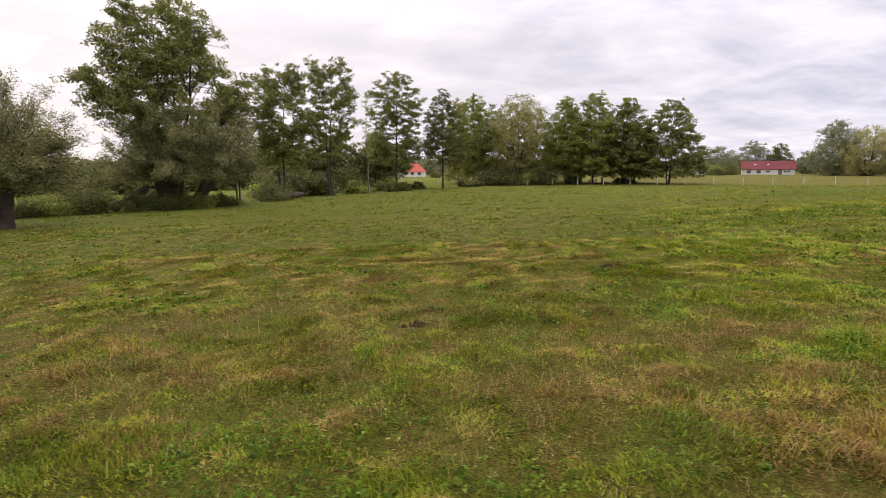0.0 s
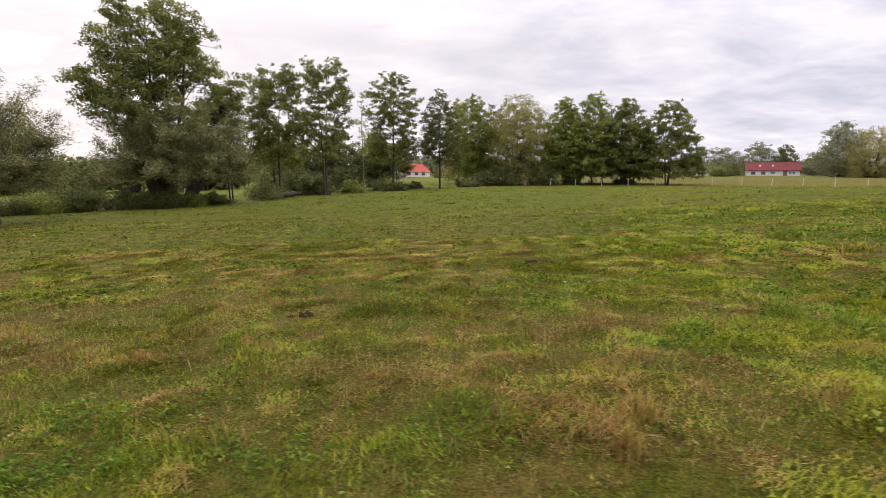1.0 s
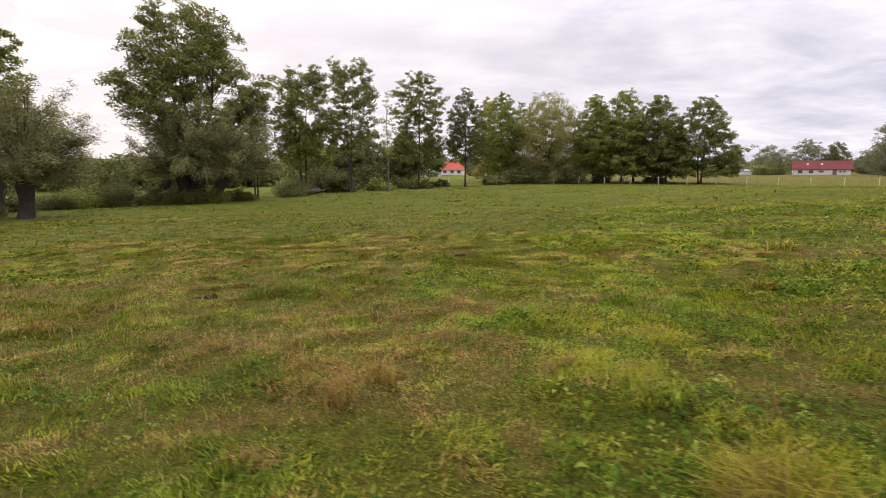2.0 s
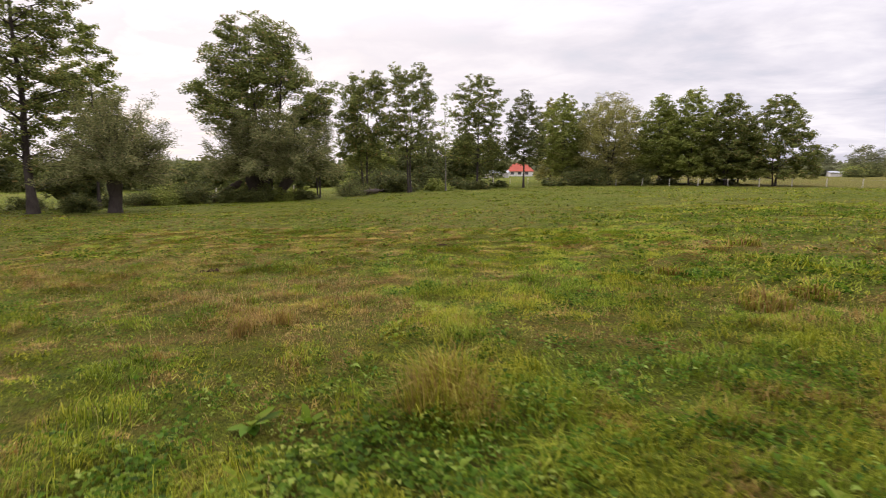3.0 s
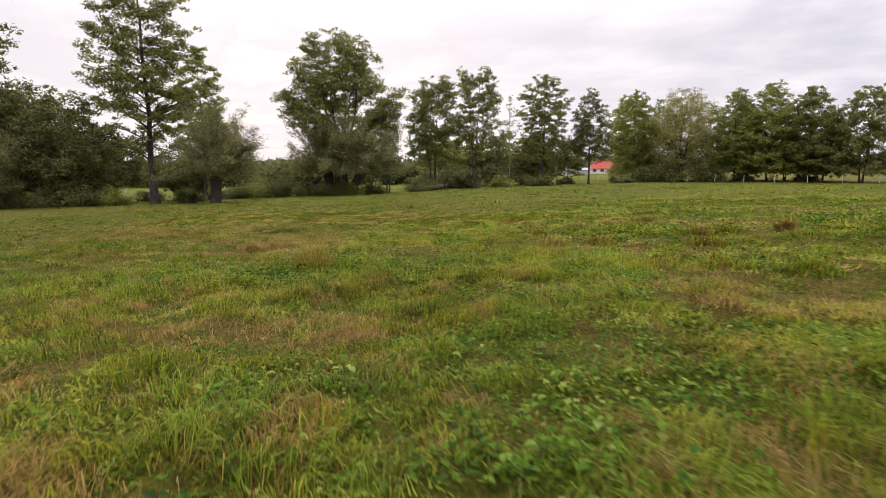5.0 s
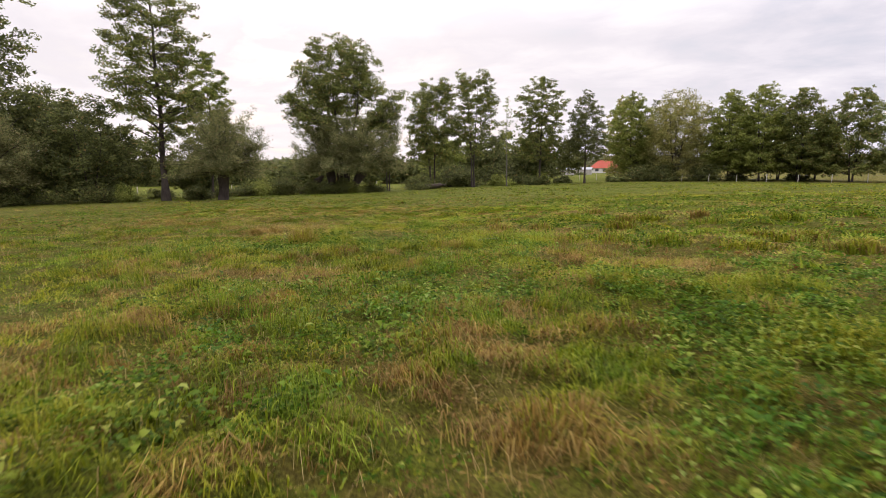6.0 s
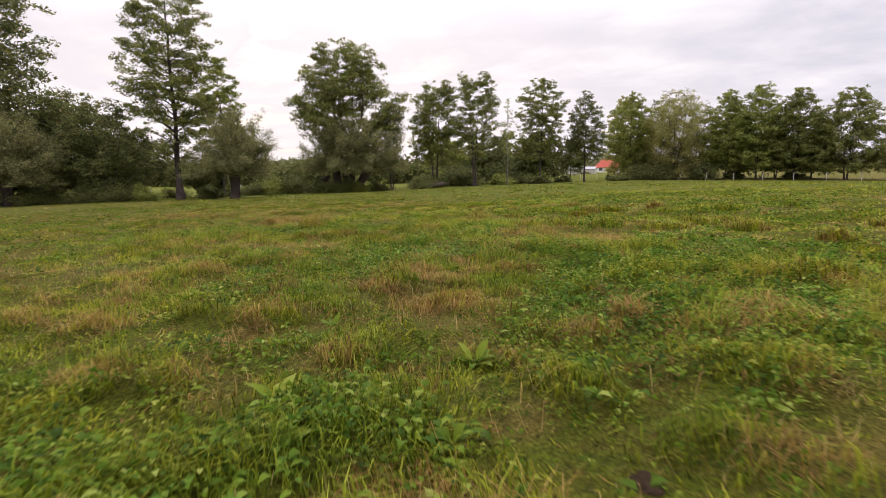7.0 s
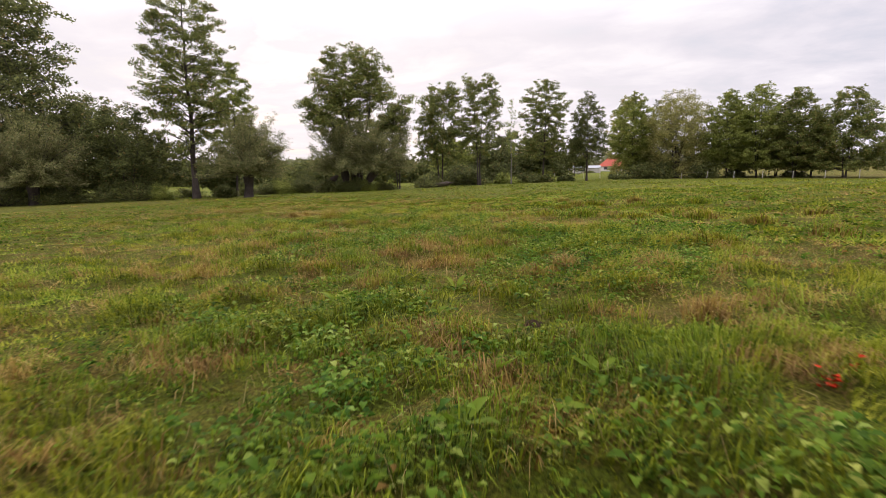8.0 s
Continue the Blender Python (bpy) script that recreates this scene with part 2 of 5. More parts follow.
def value_noise(x, y, size):
    """Smooth noise from 0 to 1 with features about `size` metres wide."""
    x, y = np.asarray(x, float) / size + 900.5, np.asarray(y, float) / size + 900.5
    i, j = np.floor(x).astype(int), np.floor(y).astype(int)
    u, v = x - i, y - j
    u, v = u * u * (3 - 2 * u), v * v * (3 - 2 * v)
    g = lambda a, b: LATTICE[a % 256, b % 256]
    return (g(i, j) * (1 - u) + g(i + 1, j) * u) * (1 - v) + (g(i, j + 1) * (1 - u) + g(i + 1, j + 1) * u) * v


def lump(x, y):
    """From 0 in the hollows to 1 on the matted cushions of grass."""
    return ease(0.32, 0.72, 0.62 * value_noise(x, y, 0.40) + 0.38 * value_noise(x + 17, y + 5, 0.95))


def lay(x, y):
    """The direction in which the grass has been trodden and combed."""
    return 4 * np.pi * value_noise(x + 31, y, 1.2)


def land(x, y):
    """The large shape: the pasture climbs gently towards +x and sinks towards the tree line."""
    x, y = np.asarray(x, float), np.asarray(y, float)
    xe = np.clip(x, -60, 45)
    xe = np.where(xe > 0, xe * (1 - 0.75 * ease(30, 90, y) * (1 - 0.55 * ease(100, 160, y))), xe)
    return 0.0335 * xe - 0.0069 * np.clip(y, -40, 95) + 0.005 * np.clip(y - 95, 0, 205)


def height(x, y):
    near = 1 - ease(25, 70, np.hypot(np.asarray(x) - 6, np.asarray(y) - 2))
    rough = 0.45 + 0.55 * ease(2, 8, np.asarray(x) - 0.2 * np.asarray(y))
    h = (value_noise(x, y, 2.6) - 0.5) * 0.15 * rough + (value_noise(x, y, 0.8) - 0.5) * 0.12 * rough + (lump(x, y) - 0.5) * 0.06
    return land(x, y) + h * (0.25 + 0.75 * near)


def blob(x, y, cx, cy, rx, ry=None, turn=0.0):
    ry = ry or rx
    c, s_ = math.cos(turn), math.sin(turn)
    dx, dy = x - cx, y - cy
    return np.exp(-((dx * c + dy * s_) / rx) ** 2 - ((-dx * s_ + dy * c) / ry) ** 2)


LUSH = ((5.7, 0.2, 1.3, 0.9), (6.6, 1.2, 2.0, 1.4), (2.2, 8.3, 2.2, 1.3), (-1.6, 3.4, 1.8, 1.2), (4.7, 6.0, 0.8, 0.5), (4.9, 1.0, 1.8, 1.3), (13.3, -8.6, 1.5, 1.3), (15.7, -10.1, 1.5, 1.4), (15.2, -3.0, 1.4, 0.6), (9.0, 8.0, 2.2, 1.0),
        (8.3, 3.2, 1.8, 1.0), (-6.3, 9.7, 1.3, 0.5), (-4.7, 8.8, 0.9, 0.35), (-5.9, 9.2, 0.9, 0.3), (-3.3, 12.4, 1.6, 0.6), (7.5, 5.6, 1.2, 0.6))
DRY = ((14.6, -4.7, 0.9, 0.5), (16.4, -5.4, 1.0, 0.6), (13.2, -5.6, 0.8, 0.35), (17.2, -7.4, 0.8, 0.5), (12.4, -1.6, 1.0, 0.4), (15.6, -0.6, 1.2, 0.4), (0.56, 5.2, 0.7, 0.3), (3.3, 6.5, 0.8, 0.35), (1.9, 5.4, 0.9, 0.4), (4.8, 7.0, 1.0, 0.35), (0.1, 3.9, 0.3, 0.4), (3.6, 4.1, 1.5, 1.0), (1.6, 2.7, 0.5, 0.4), (2.6, 3.4, 0.6, 0.4), (9.5, 6.0, 0.9, 0.4),
       (8.6, 8.0, 0.8, 0.4), (12.8, -3.2, 0.6, 0.35), (12.7, 1.7, 1.0, 0.5), (14.7, 9.7, 1.5, 0.5), (16.8, -8.0, 0.6, 0.4), (17.6, -5.0, 0.6, 0.3), (15.3, -6.0, 0.4, 0.4), (9.3, 11.5, 2.5, 0.8), (13.0, 12.0, 3.0, 0.8),
       (7.0, -2.4, 1.0, 0.4), (11.5, -1.0, 1.2, 0.4), (14.0, 0.5, 1.8, 0.5), (10.8, -5.6, 0.7, 0.4), (11.2, -3.6, 0.9, 0.5), (12.2, -4.4, 0.8, 0.4), (10.2, -2.8, 0.8, 0.5), (8.6, -1.2, 0.7, 0.4), (9.8, 0.4, 1.0, 0.4), (6.4, 3.6, 0.8, 0.4))


def lushness(x, y):
    v = 0.55 * ease(0.50, 0.72, value_noise(x, y, 2.4)) * (0.35 + 0.65 * ease(-1, 7, x - 0.25 * y))
    for cx, cy, rx, ry in LUSH:
        v = v + 0.95 * blob(x, y, cx, cy, rx, ry) * (0.40 + 0.60 * ease(0.35, 0.6, value_noise(x + 3, y, 0.5)))
    v = v + 0.14 * ease(6, 12, x) * (1 - ease(4, 16, y))
    return np.clip(v, 0, 1)


def dryness(x, y):
    v = 0.22 * ease(0.50, 0.80, value_noise(x + 40, y, 1.3)) + (0.50 + 0.14 * ease(4, 9, x)) * ease(0.54 - 0.03 * ease(4, 9, x), 0.82, value_noise(x, y + 70, 0.30))
    for cx, cy, rx, ry in DRY:
        v = v + 0.40 * blob(x, y, cx, cy, rx, ry)
    v = v + 0.13 * ease(8, 13, x) * ease(-1, 4, y) * (1 - ease(20, 34, y))
    cropped = (1 - ease(-1, 5, x - 0.2 * y)) * ease(1, 5, y) * (1 - ease(24, 36, y))
    v = v + 0.26 * cropped
    v = v * (1 - 0.75 * lushness(x, y))
    beyond = ease(100, 103, y + 0.248 * (x - 18.5)) * ease(-2, 8, x)
    v = v * (1 - 0.5 * ease(14, 40, y))
    return np.clip(v + 0.70 * beyond, 0, 1)


LANE = np.array([(-1.0, 3.8), (3.0, 3.4), (6.5, 1.6), (9.5, -1.6), (12.0, -5.0), (14.0, -8.0), (15.6, -10.6)])


def lane_distance(x, y):
    """Plan distance from the lane of grass along which the view travels."""
    best = np.full(len(x), 1e9)
    p = np.stack([x, y], -1)
    for a, b in zip(LANE[:-1], LANE[1:]):
        d = b - a
        k = np.clip(((p - a) @ d) / (d @ d), 0, 1)
        best = np.minimum(best, np.hypot(*(p - a - k[:, None] * d).T))
    return best


def mesh_object(name, verts, faces, mat, parent=None, smooth=False, dry=None, tone=None):
    """One mesh from arrays: faces all with the same number of corners."""
    me = bpy.data.meshes.new(name)
    verts, faces = np.asarray(verts, np.float32), np.asarray(faces, np.int32)
    k = faces.shape[1]
    me.vertices.add(len(verts)); me.vertices.foreach_set("co", verts.ravel())
    me.loops.add(faces.size); me.loops.foreach_set("vertex_index", faces.ravel())
    me.polygons.add(len(faces))
    me.polygons.foreach_set("loop_start", np.arange(len(faces), dtype=np.int32) * k)
    me.polygons.foreach_set("use_smooth", np.full(len(faces), smooth))
    if dry is not None:
        me.attributes.new("dry", "FLOAT", "POINT").data.foreach_set("value", np.asarray(dry, np.float32))
    if tone is not None:
        me.attributes.new("tone", "FLOAT", "POINT").data.foreach_set("value", np.asarray(tone, np.float32))
    me.update(calc_edges=True)
    me.materials.append(mat)
    ob = new(name, me)
    ob.parent = parent
    return ob


def part(name, bm, mat, parent, label=""):
    me = bpy.data.meshes.new(name)
    bm.to_mesh(me); bm.free()
    me.materials.append(mat)
    ob = new(name, me)
    ob.parent = parent
    return tagged(ob, label)


def thing(name, place, label, category, group="", turn=0.0):
    ob = new(name)
    ob.empty_display_size = 0.3
    ob.matrix_world = pose(*place, 0, 0, turn)
    return tagged(ob, label, category, group)


def axis(lo, hi, fine_lo, fine_hi, step):
    """Grid lines: even between fine_lo and fine_hi, then wider and wider."""
    inner = np.arange(fine_lo, fine_hi + step / 2, step)
    out, d, p = [], step, fine_hi
    while p < hi:
        d *= 1.13; p += d; out.append(min(p, hi))
    back, d, p = [], step, fine_lo
    while p > lo:
        d *= 1.13; p -= d; back.append(max(p, lo))
    return np.array(back[::-1] + list(inner) + out)


GRID_X, GRID_Y = axis(-1800, 1800, -9, 23, 0.165), axis(-900, 2200, -13, 18, 0.165)
GRID_Z = height(*np.meshgrid(GRID_X, GRID_Y))


def ground_z(x, y):
    """Height of the ground sheet itself, between its grid lines."""
    i, j = np.clip(np.searchsorted(GRID_X, x) - 1, 0, len(GRID_X) - 2), np.clip(np.searchsorted(GRID_Y, y) - 1, 0, len(GRID_Y) - 2)
    u, v = (x - GRID_X[i]) / (GRID_X[i + 1] - GRID_X[i]), (y - GRID_Y[j]) / (GRID_Y[j + 1] - GRID_Y[j])
    return (GRID_Z[j, i] * (1 - u) + GRID_Z[j, i + 1] * u) * (1 - v) + (GRID_Z[j + 1, i] * (1 - u) + GRID_Z[j + 1, i + 1] * u) * v


def build_ground():
    """One sheet: fine under the walk, coarse towards the horizon."""
    xs, ys, Z = GRID_X, GRID_Y, GRID_Z
    X, Y = np.meshgrid(xs, ys)
    verts = np.stack([X, Y, Z], -1).reshape(-1, 3)
    r, c = len(ys), len(xs)
    idx = np.arange(r * c).reshape(r, c)
    faces = np.stack([idx[:-1, :-1], idx[:-1, 1:], idx[1:, 1:], idx[1:, :-1]], -1).reshape(-1, 4)
    ob = mesh_object("ground", verts, faces, TURF, smooth=True, dry=dryness(verts[:, 0], verts[:, 1]))
    under = ease(17, 6, lane_distance(verts[:, 0], verts[:, 1]))
    ob.data.attributes.new("sward", "FLOAT", "POINT").data.foreach_set("value", under.astype(np.float32))
    tagged(ob, "grazed pasture turf with green, trodden and straw-coloured patches", "ground", kind="structure")


build_ground()


# ---- meadow plants ----
def blades(name, x, y, h, w, lean, rng, mat, label, category, segments=1, kind="stuff", z=None, dry=None, tone=None, az=None):
    """Tapered bent blades rooted at x, y."""
    n = len(x)
    z = (ground_z(x, y) - 0.008) if z is None else z
    az = rng.random(n) * 2 * np.pi if az is None else az
    side = np.stack([-np.sin(az), np.cos(az), np.zeros(n)], -1) * (w / 2)[:, None]
    dry = dryness(x, y) if dry is None else dry
    limp = np.clip(dry * 1.5 - 0.2, 0, 0.85) if kind == "stuff" else 0.0
    tilt = lean * ((0.38 + 0.62 * rng.random(n)) * (1 - limp) + limp)
    out = np.stack([np.cos(az), np.sin(az), np.zeros(n)], -1)
    base = np.stack([x, y, z], -1)
    tip = base + out * (h * np.sin(tilt))[:, None]
    tip[:, 2] += h * np.cos(tilt)
    tone = rng.random(n) if tone is None else tone
    if segments == 1:
        verts = np.stack([base - side, base + side, tip], 1).reshape(-1, 3)
        faces = np.arange(3 * n).reshape(-1, 3)
        k = 3
    else:
        mid = base + out * (h * 0.55 * np.sin(tilt * 0.40))[:, None]
        mid[:, 2] += h * 0.62 * np.cos(tilt * 0.40)
        verts = np.stack([base - side, base + side, mid + side * 0.85, mid - side * 0.85, tip], 1).reshape(-1, 3)
        i = (np.arange(n) * 5)[:, None]
        faces = np.concatenate([i + [0, 1, 2], i + [0, 2, 3], i + [3, 2, 4]])
        k = 5
    ob = mesh_object(name, verts, faces, mat, dry=np.repeat(dry, k), tone=np.repeat(tone, k))
    return tagged(ob, label, category, kind=kind)


def sward(name, x, y, per, h, w, radius, lean, rng, mat, label, category, tall=9.0, lighter=0.0):
    """Grass in small clumps: each clump at x, y has its own height, dryness and shade. Clumps over `tall` metres get bent blades."""
    n = len(x)
    dry = np.clip(dryness(x, y) * rng.uniform(0.4, 1.6, n) + rng.normal(0, 0.08, n), 0, 1)
    tone = np.clip(rng.normal(0.38, 0.24, n) + (value_noise(x, y, 0.9) - 0.5) * 0.5 + (value_noise(x + 5, y, 0.33) - 0.5) * 1.1 + 0.47 * ease(0.5, 5, x - 0.2 * y) + lighter, 0, 1)
    tone = tone + 0.16 * lushness(x, y) * (1 - ease(9, 12, x)) - (0.25 * ease(6.5, 9, x) + 0.14 * ease(13.5, 15, x)) * ease(3.0, 1.4, lane_distance(x, y))
    for cx, cy, r in ((4.2, 4.2, 2.2), (13.0, 0.2, 3.0), (18.6, -6.0, 3.2)):
        tone = tone + 0.30 * blob(x, y, cx, cy, r)
    for high in (False, True):
        m = (h > tall) == high
        if not m.any():
            continue
        again = lambda a: np.repeat(a[m], per)
        k = int(m.sum()) * per
        az = rng.random(k) * 2 * np.pi
        q = again(radius) * np.sqrt(rng.random(k))
        px, py = again(x) + np.cos(az) * q, again(y) + np.sin(az) * q
        hh = again(h) * rng.uniform(0.45, 1.2, k)
        deep = 0.28 if high else 0.0
        blades(name, px, py, hh, again(w) * rng.uniform(0.6, 1.3, k), lean, rng, mat, label, category, 2 if high else 1, z=ground_z(px, py) - 0.006, dry=again(dry), tone=np.clip(again(tone) - deep + rng.normal(0, 0.12, k), 0, 1), az=lay(px, py) + rng.normal(0, 0.9, k))


def leaf_rosettes(name, x, y, per, size, rise, rng, mat, label, category, narrow=0.6, kind="stuff", dry=None, group="", ovate=False):
    """Broad-leaved plants: each has leaves spreading from its foot, folded along the midrib; ovate ones are rounded and arch over."""
    n, m = len(x), len(x) * per
    r = lambda a: np.repeat(a, per)
    az, el = rng.random(m) * 2 * np.pi, np.clip(rng.normal(0.55, 0.35, m), -0.1, 1.3)
    s_ = r(size) * rng.uniform(0.55, 1.25, m)
    out = np.stack([np.cos(az), np.sin(az), np.zeros(m)], -1)
    side = np.stack([-np.sin(az), np.cos(az), np.zeros(m)], -1)
    z = ground_z(x, y)
    foot = np.stack([r(x), r(y), r(z) + r(rise) * rng.random(m)], -1) + out * (s_ * rng.uniform(0.1, 0.9, m))[:, None]
    up = np.array([0, 0, 1.0])
    mid = foot + out * (s_ * 0.5 * np.cos(el))[:, None] + up * (s_ * 0.5 * np.sin(el))[:, None]
    tip = foot + out * (s_ * np.cos(el * 0.6))[:, None] + up * (s_ * np.sin(el * 0.4) * 0.8)[:, None]
    wing = side * (s_ * narrow * 0.5)[:, None] + up * (s_ * 0.10)[:, None]
    wing2 = -side * (s_ * narrow * 0.5)[:, None] + up * (s_ * 0.10)[:, None]
    if ovate:
        rib = [foot * (1 - k) ** 2 + mid * 2 * k * (1 - k) * 1.0 + tip * k * k + up * (s_ * b)[:, None] for k, b in ((0.34, 0.07), (0.70, 0.05))]
        wave = up * (s_ * rng.normal(0, 0.05, m))[:, None]
        verts = np.stack([foot, rib[0] + wing * 1.05, rib[1] + wing * 0.74 + wave, tip - up * (s_ * 0.10)[:, None], rib[1] + wing2 * 0.74 - wave, rib[0] + wing2 * 1.05, rib[0], rib[1]], 1).reshape(-1, 3)
        i = (np.arange(m) * 8)[:, None]
        faces = np.concatenate([i + q for q in ([0, 1, 6], [6, 1, 2], [6, 2, 7], [7, 2, 3], [7, 3, 4], [7, 4, 6], [6, 4, 5], [6, 5, 0])])
    else:
        verts = np.stack([foot, mid + wing, tip, mid + wing2], 1).reshape(-1, 3)
        i = (np.arange(m) * 4)[:, None]
        faces = np.concatenate([i + [0, 1, 2], i + [0, 2, 3]])
    corners = 8 if ovate else 4
    tone = np.clip(r(rng.normal(0.42, 0.22, n) + (value_noise(x, y + 11, 0.6) - 0.5) * 0.6) + rng.normal(0, 0.15, m), 0, 1)
    dry = np.clip(dryness(x, y) * 0.45 * rng.uniform(0, 2, n), 0, 1) if dry is None else dry
    ob = mesh_object(name, verts, faces, mat, smooth=ovate, dry=np.repeat(r(dry), corners), tone=np.repeat(tone, corners))
    return tagged(ob, label, category, group, kind)


def scatter(rng, count, box, keep):
    x, y = rng.uniform(box[0], box[1], count), rng.uniform(box[2], box[3], count)
    m = rng.random(count) < keep(x, y)
    return x[m], y[m]


def build_meadow():
    rng = np.random.default_rng(11)
    # close grass along the lane
    x, y = scatter(rng, 122000, (-8, 21, -13, 10), lambda a, b: ease(6.6, 3.8, lane_distance(a, b)) * (0.52 + 0.48 * lump(a, b)))
    lush, cushion = lushness(x, y), lump(x, y)
    h = (0.028 + 0.090 * cushion + 0.050 * lush * cushion + 0.018 * ease(5, 10, x) + 0.10 * ease(0.60, 0.85, value_noise(x, y, 0.55)) * (0.30 + 0.70 * ease(1, 7, x))) * rng.uniform(0.6, 1.4, len(x))
    sward("grass", x, y, 7, h, np.where(h < 0.090, 0.023, np.where(h < 0.13, 0.014, 0.0080)), 0.06 + 0.25 * h, 1.5, rng, BLADE, "dense green pasture grass in matted cushions with dry blades", "grass", 0.13, -0.08 * ease(5, 9, x) * ease(2.8, 1.2, lane_distance(x, y)))
    # rank matted grass left standing
    x, y = scatter(rng, 32000, (3, 21, -13, 6), lambda a, b: ease(3.6, 2.2, lane_distance(a, b)) * ease(4, 8, a) * ease(0.15, 0.8, lump(a + 0.2, b)))
    h = (0.10 + 0.10 * value_noise(x, y + 3, 0.7)) * rng.uniform(0.6, 1.25, len(x))
    sward("grass", x, y, 7, h, np.full(len(x), 0.0085), 0.05 + 0.35 * h, 1.6, rng, BLADE, "rank matted pasture grass lying over in swirls", "grass", 0.0, 0.06)
    # closely cropped turf
    x, y = scatter(rng, 132000, (-11, 11, 2.0, 17), lambda a, b: (0.45 + 0.55 * lump(a, b)) * ease(3, 1, np.abs(a - 1) - 0.8 * b))
    h = rng.uniform(0.030, 0.060, len(x)) * (0.75 + 0.5 * lump(x, y))
    far = 1 + np.clip(y - 6, 0, 12) / 8
    sward("cropped_grass", x, y, 4, h * far ** 0.4, rng.uniform(0.012, 0.026, len(x)) * far ** 0.7, 0.05 + 0.02 * far, 1.25, rng, BLADE, "closely cropped turf of short leaves", "grass")
    # middle distance
    x, y = scatter(rng, 150000, (-24, 32, -9, 30), lambda a, b: ease(3.4, 6.4, lane_distance(a, b)) * np.clip(9.0 / np.maximum(lane_distance(a, b), 1), 0.12, 1) ** 1.1 * (0.55 + 0.45 * lump(a, b)))
    lush, cushion, far = lushness(x, y), lump(x, y), 1 + lane_distance(x, y) / 14
    h = (0.030 + 0.050 * cushion + 0.050 * lush * cushion + 0.030 * ease(4, 12, x) + 0.070 * ease(0.58, 0.85, value_noise(x, y, 0.7)) * (0.35 + 0.65 * ease(0, 8, x))) * rng.uniform(0.6, 1.4, len(x))
    sward("grass", x, y, 5, h, (0.016 + 0.04 * h) * far, (0.06 + 0.4 * h) * far, 1.5, rng, BLADE, "short grazed pasture grass in uneven cushions", "grass", lighter=-0.04)
    # far pasture up to the trees
    x, y = scatter(rng, 95000, (-60, 75, 14, 100), lambda a, b: ease(12, 22, lane_distance(a, b)) * np.clip(26.0 / np.maximum(b, 1), 0.15, 1) * ease(30, 18, np.abs(a) - 0.62 * b))
    h = (0.05 + 0.12 * ease(0.5, 0.8, value_noise(x, y, 1.6))) * rng.uniform(0.5, 1.4, len(x))
    sward("grass", x, y, 3, h, 0.05 + 0.35 * h, 0.10 + 0.8 * h, 1.3, rng, BLADE, "distant short pasture grass reaching to the tree line", "grass", lighter=-0.36)
    # clover, nettle and other broad leaves
    x, y = scatter(rng, 86000, (-8, 21, -13, 10), lambda a, b: ease(7.0, 3.8, lane_distance(a, b)) * (0.34 + 0.66 * lushness(a, b)) * (0.15 + 0.85 * ease(0.38, 0.62, value_noise(a, b, 0.30))))
    lush = lushness(x, y)
    leaf_rosettes("herbs", x, y, 6, rng.uniform(0.022, 0.052, len(x)) * (0.8 + 0.6 * lush), 0.03 + 0.12 * lush, rng, HERB, "clover, nettle and other broad leaves in the grass", "herbs")
    x, y = scatter(rng, 66000, (-8, 21, -13, 10), lambda a, b: ease(8.0, 4.0, lane_distance(a, b)) * np.clip(lushness(a, b) * 1.7 - 0.50, 0, 1) * np.clip(0.3 + 0.7 * ease(10, 13, a) + 0.8 * blob(a, b, 5.4, 0.5, 1.8, 1.3), 0, 1) * ease(0.34, 0.56, value_noise(a + 9, b, 0.5)))
    leaf_rosettes("nettles", x, y, 6, rng.uniform(0.035, 0.088, len(x)), 0.04 + 0.16 * rng.random(len(x)), rng, HERB, "nettles and other broad leaves crowding in damp patches", "herbs", 0.56, dry=np.zeros(len(x)), ovate=True)
    x, y = scatter(rng, 64000, (-20, 28, -6, 26), lambda a, b: ease(4.0, 7.0, lane_distance(a, b)) * (0.12 + 0.88 * lushness(a, b)) * 0.9)
    leaf_rosettes("herbs", x, y, 5, rng.uniform(0.05, 0.11, len(x)), 0.02 + 0.08 * rng.random(len(x)), rng, HERB, "patches of broad-leaved herbs in the pasture", "herbs")
    # dead stalks lying in the sward
    x, y = scatter(rng, 120000, (-6, 19, -12, 13), lambda a, b: (0.05 + dryness(a, b) ** 1.2) * ease(8, 4, lane_distance(a, b)))
    blades("dry_stalks", x, y, rng.uniform(0.07, 0.28, len(x)), rng.uniform(0.002, 0.005, len(x)), 1.52, rng, STRAW, "straw-coloured dead grass stalks lying in the turf", "dry grass", 2, dry=rng.choice([0.15, 0.6, 0.7], len(x)))


build_meadow()


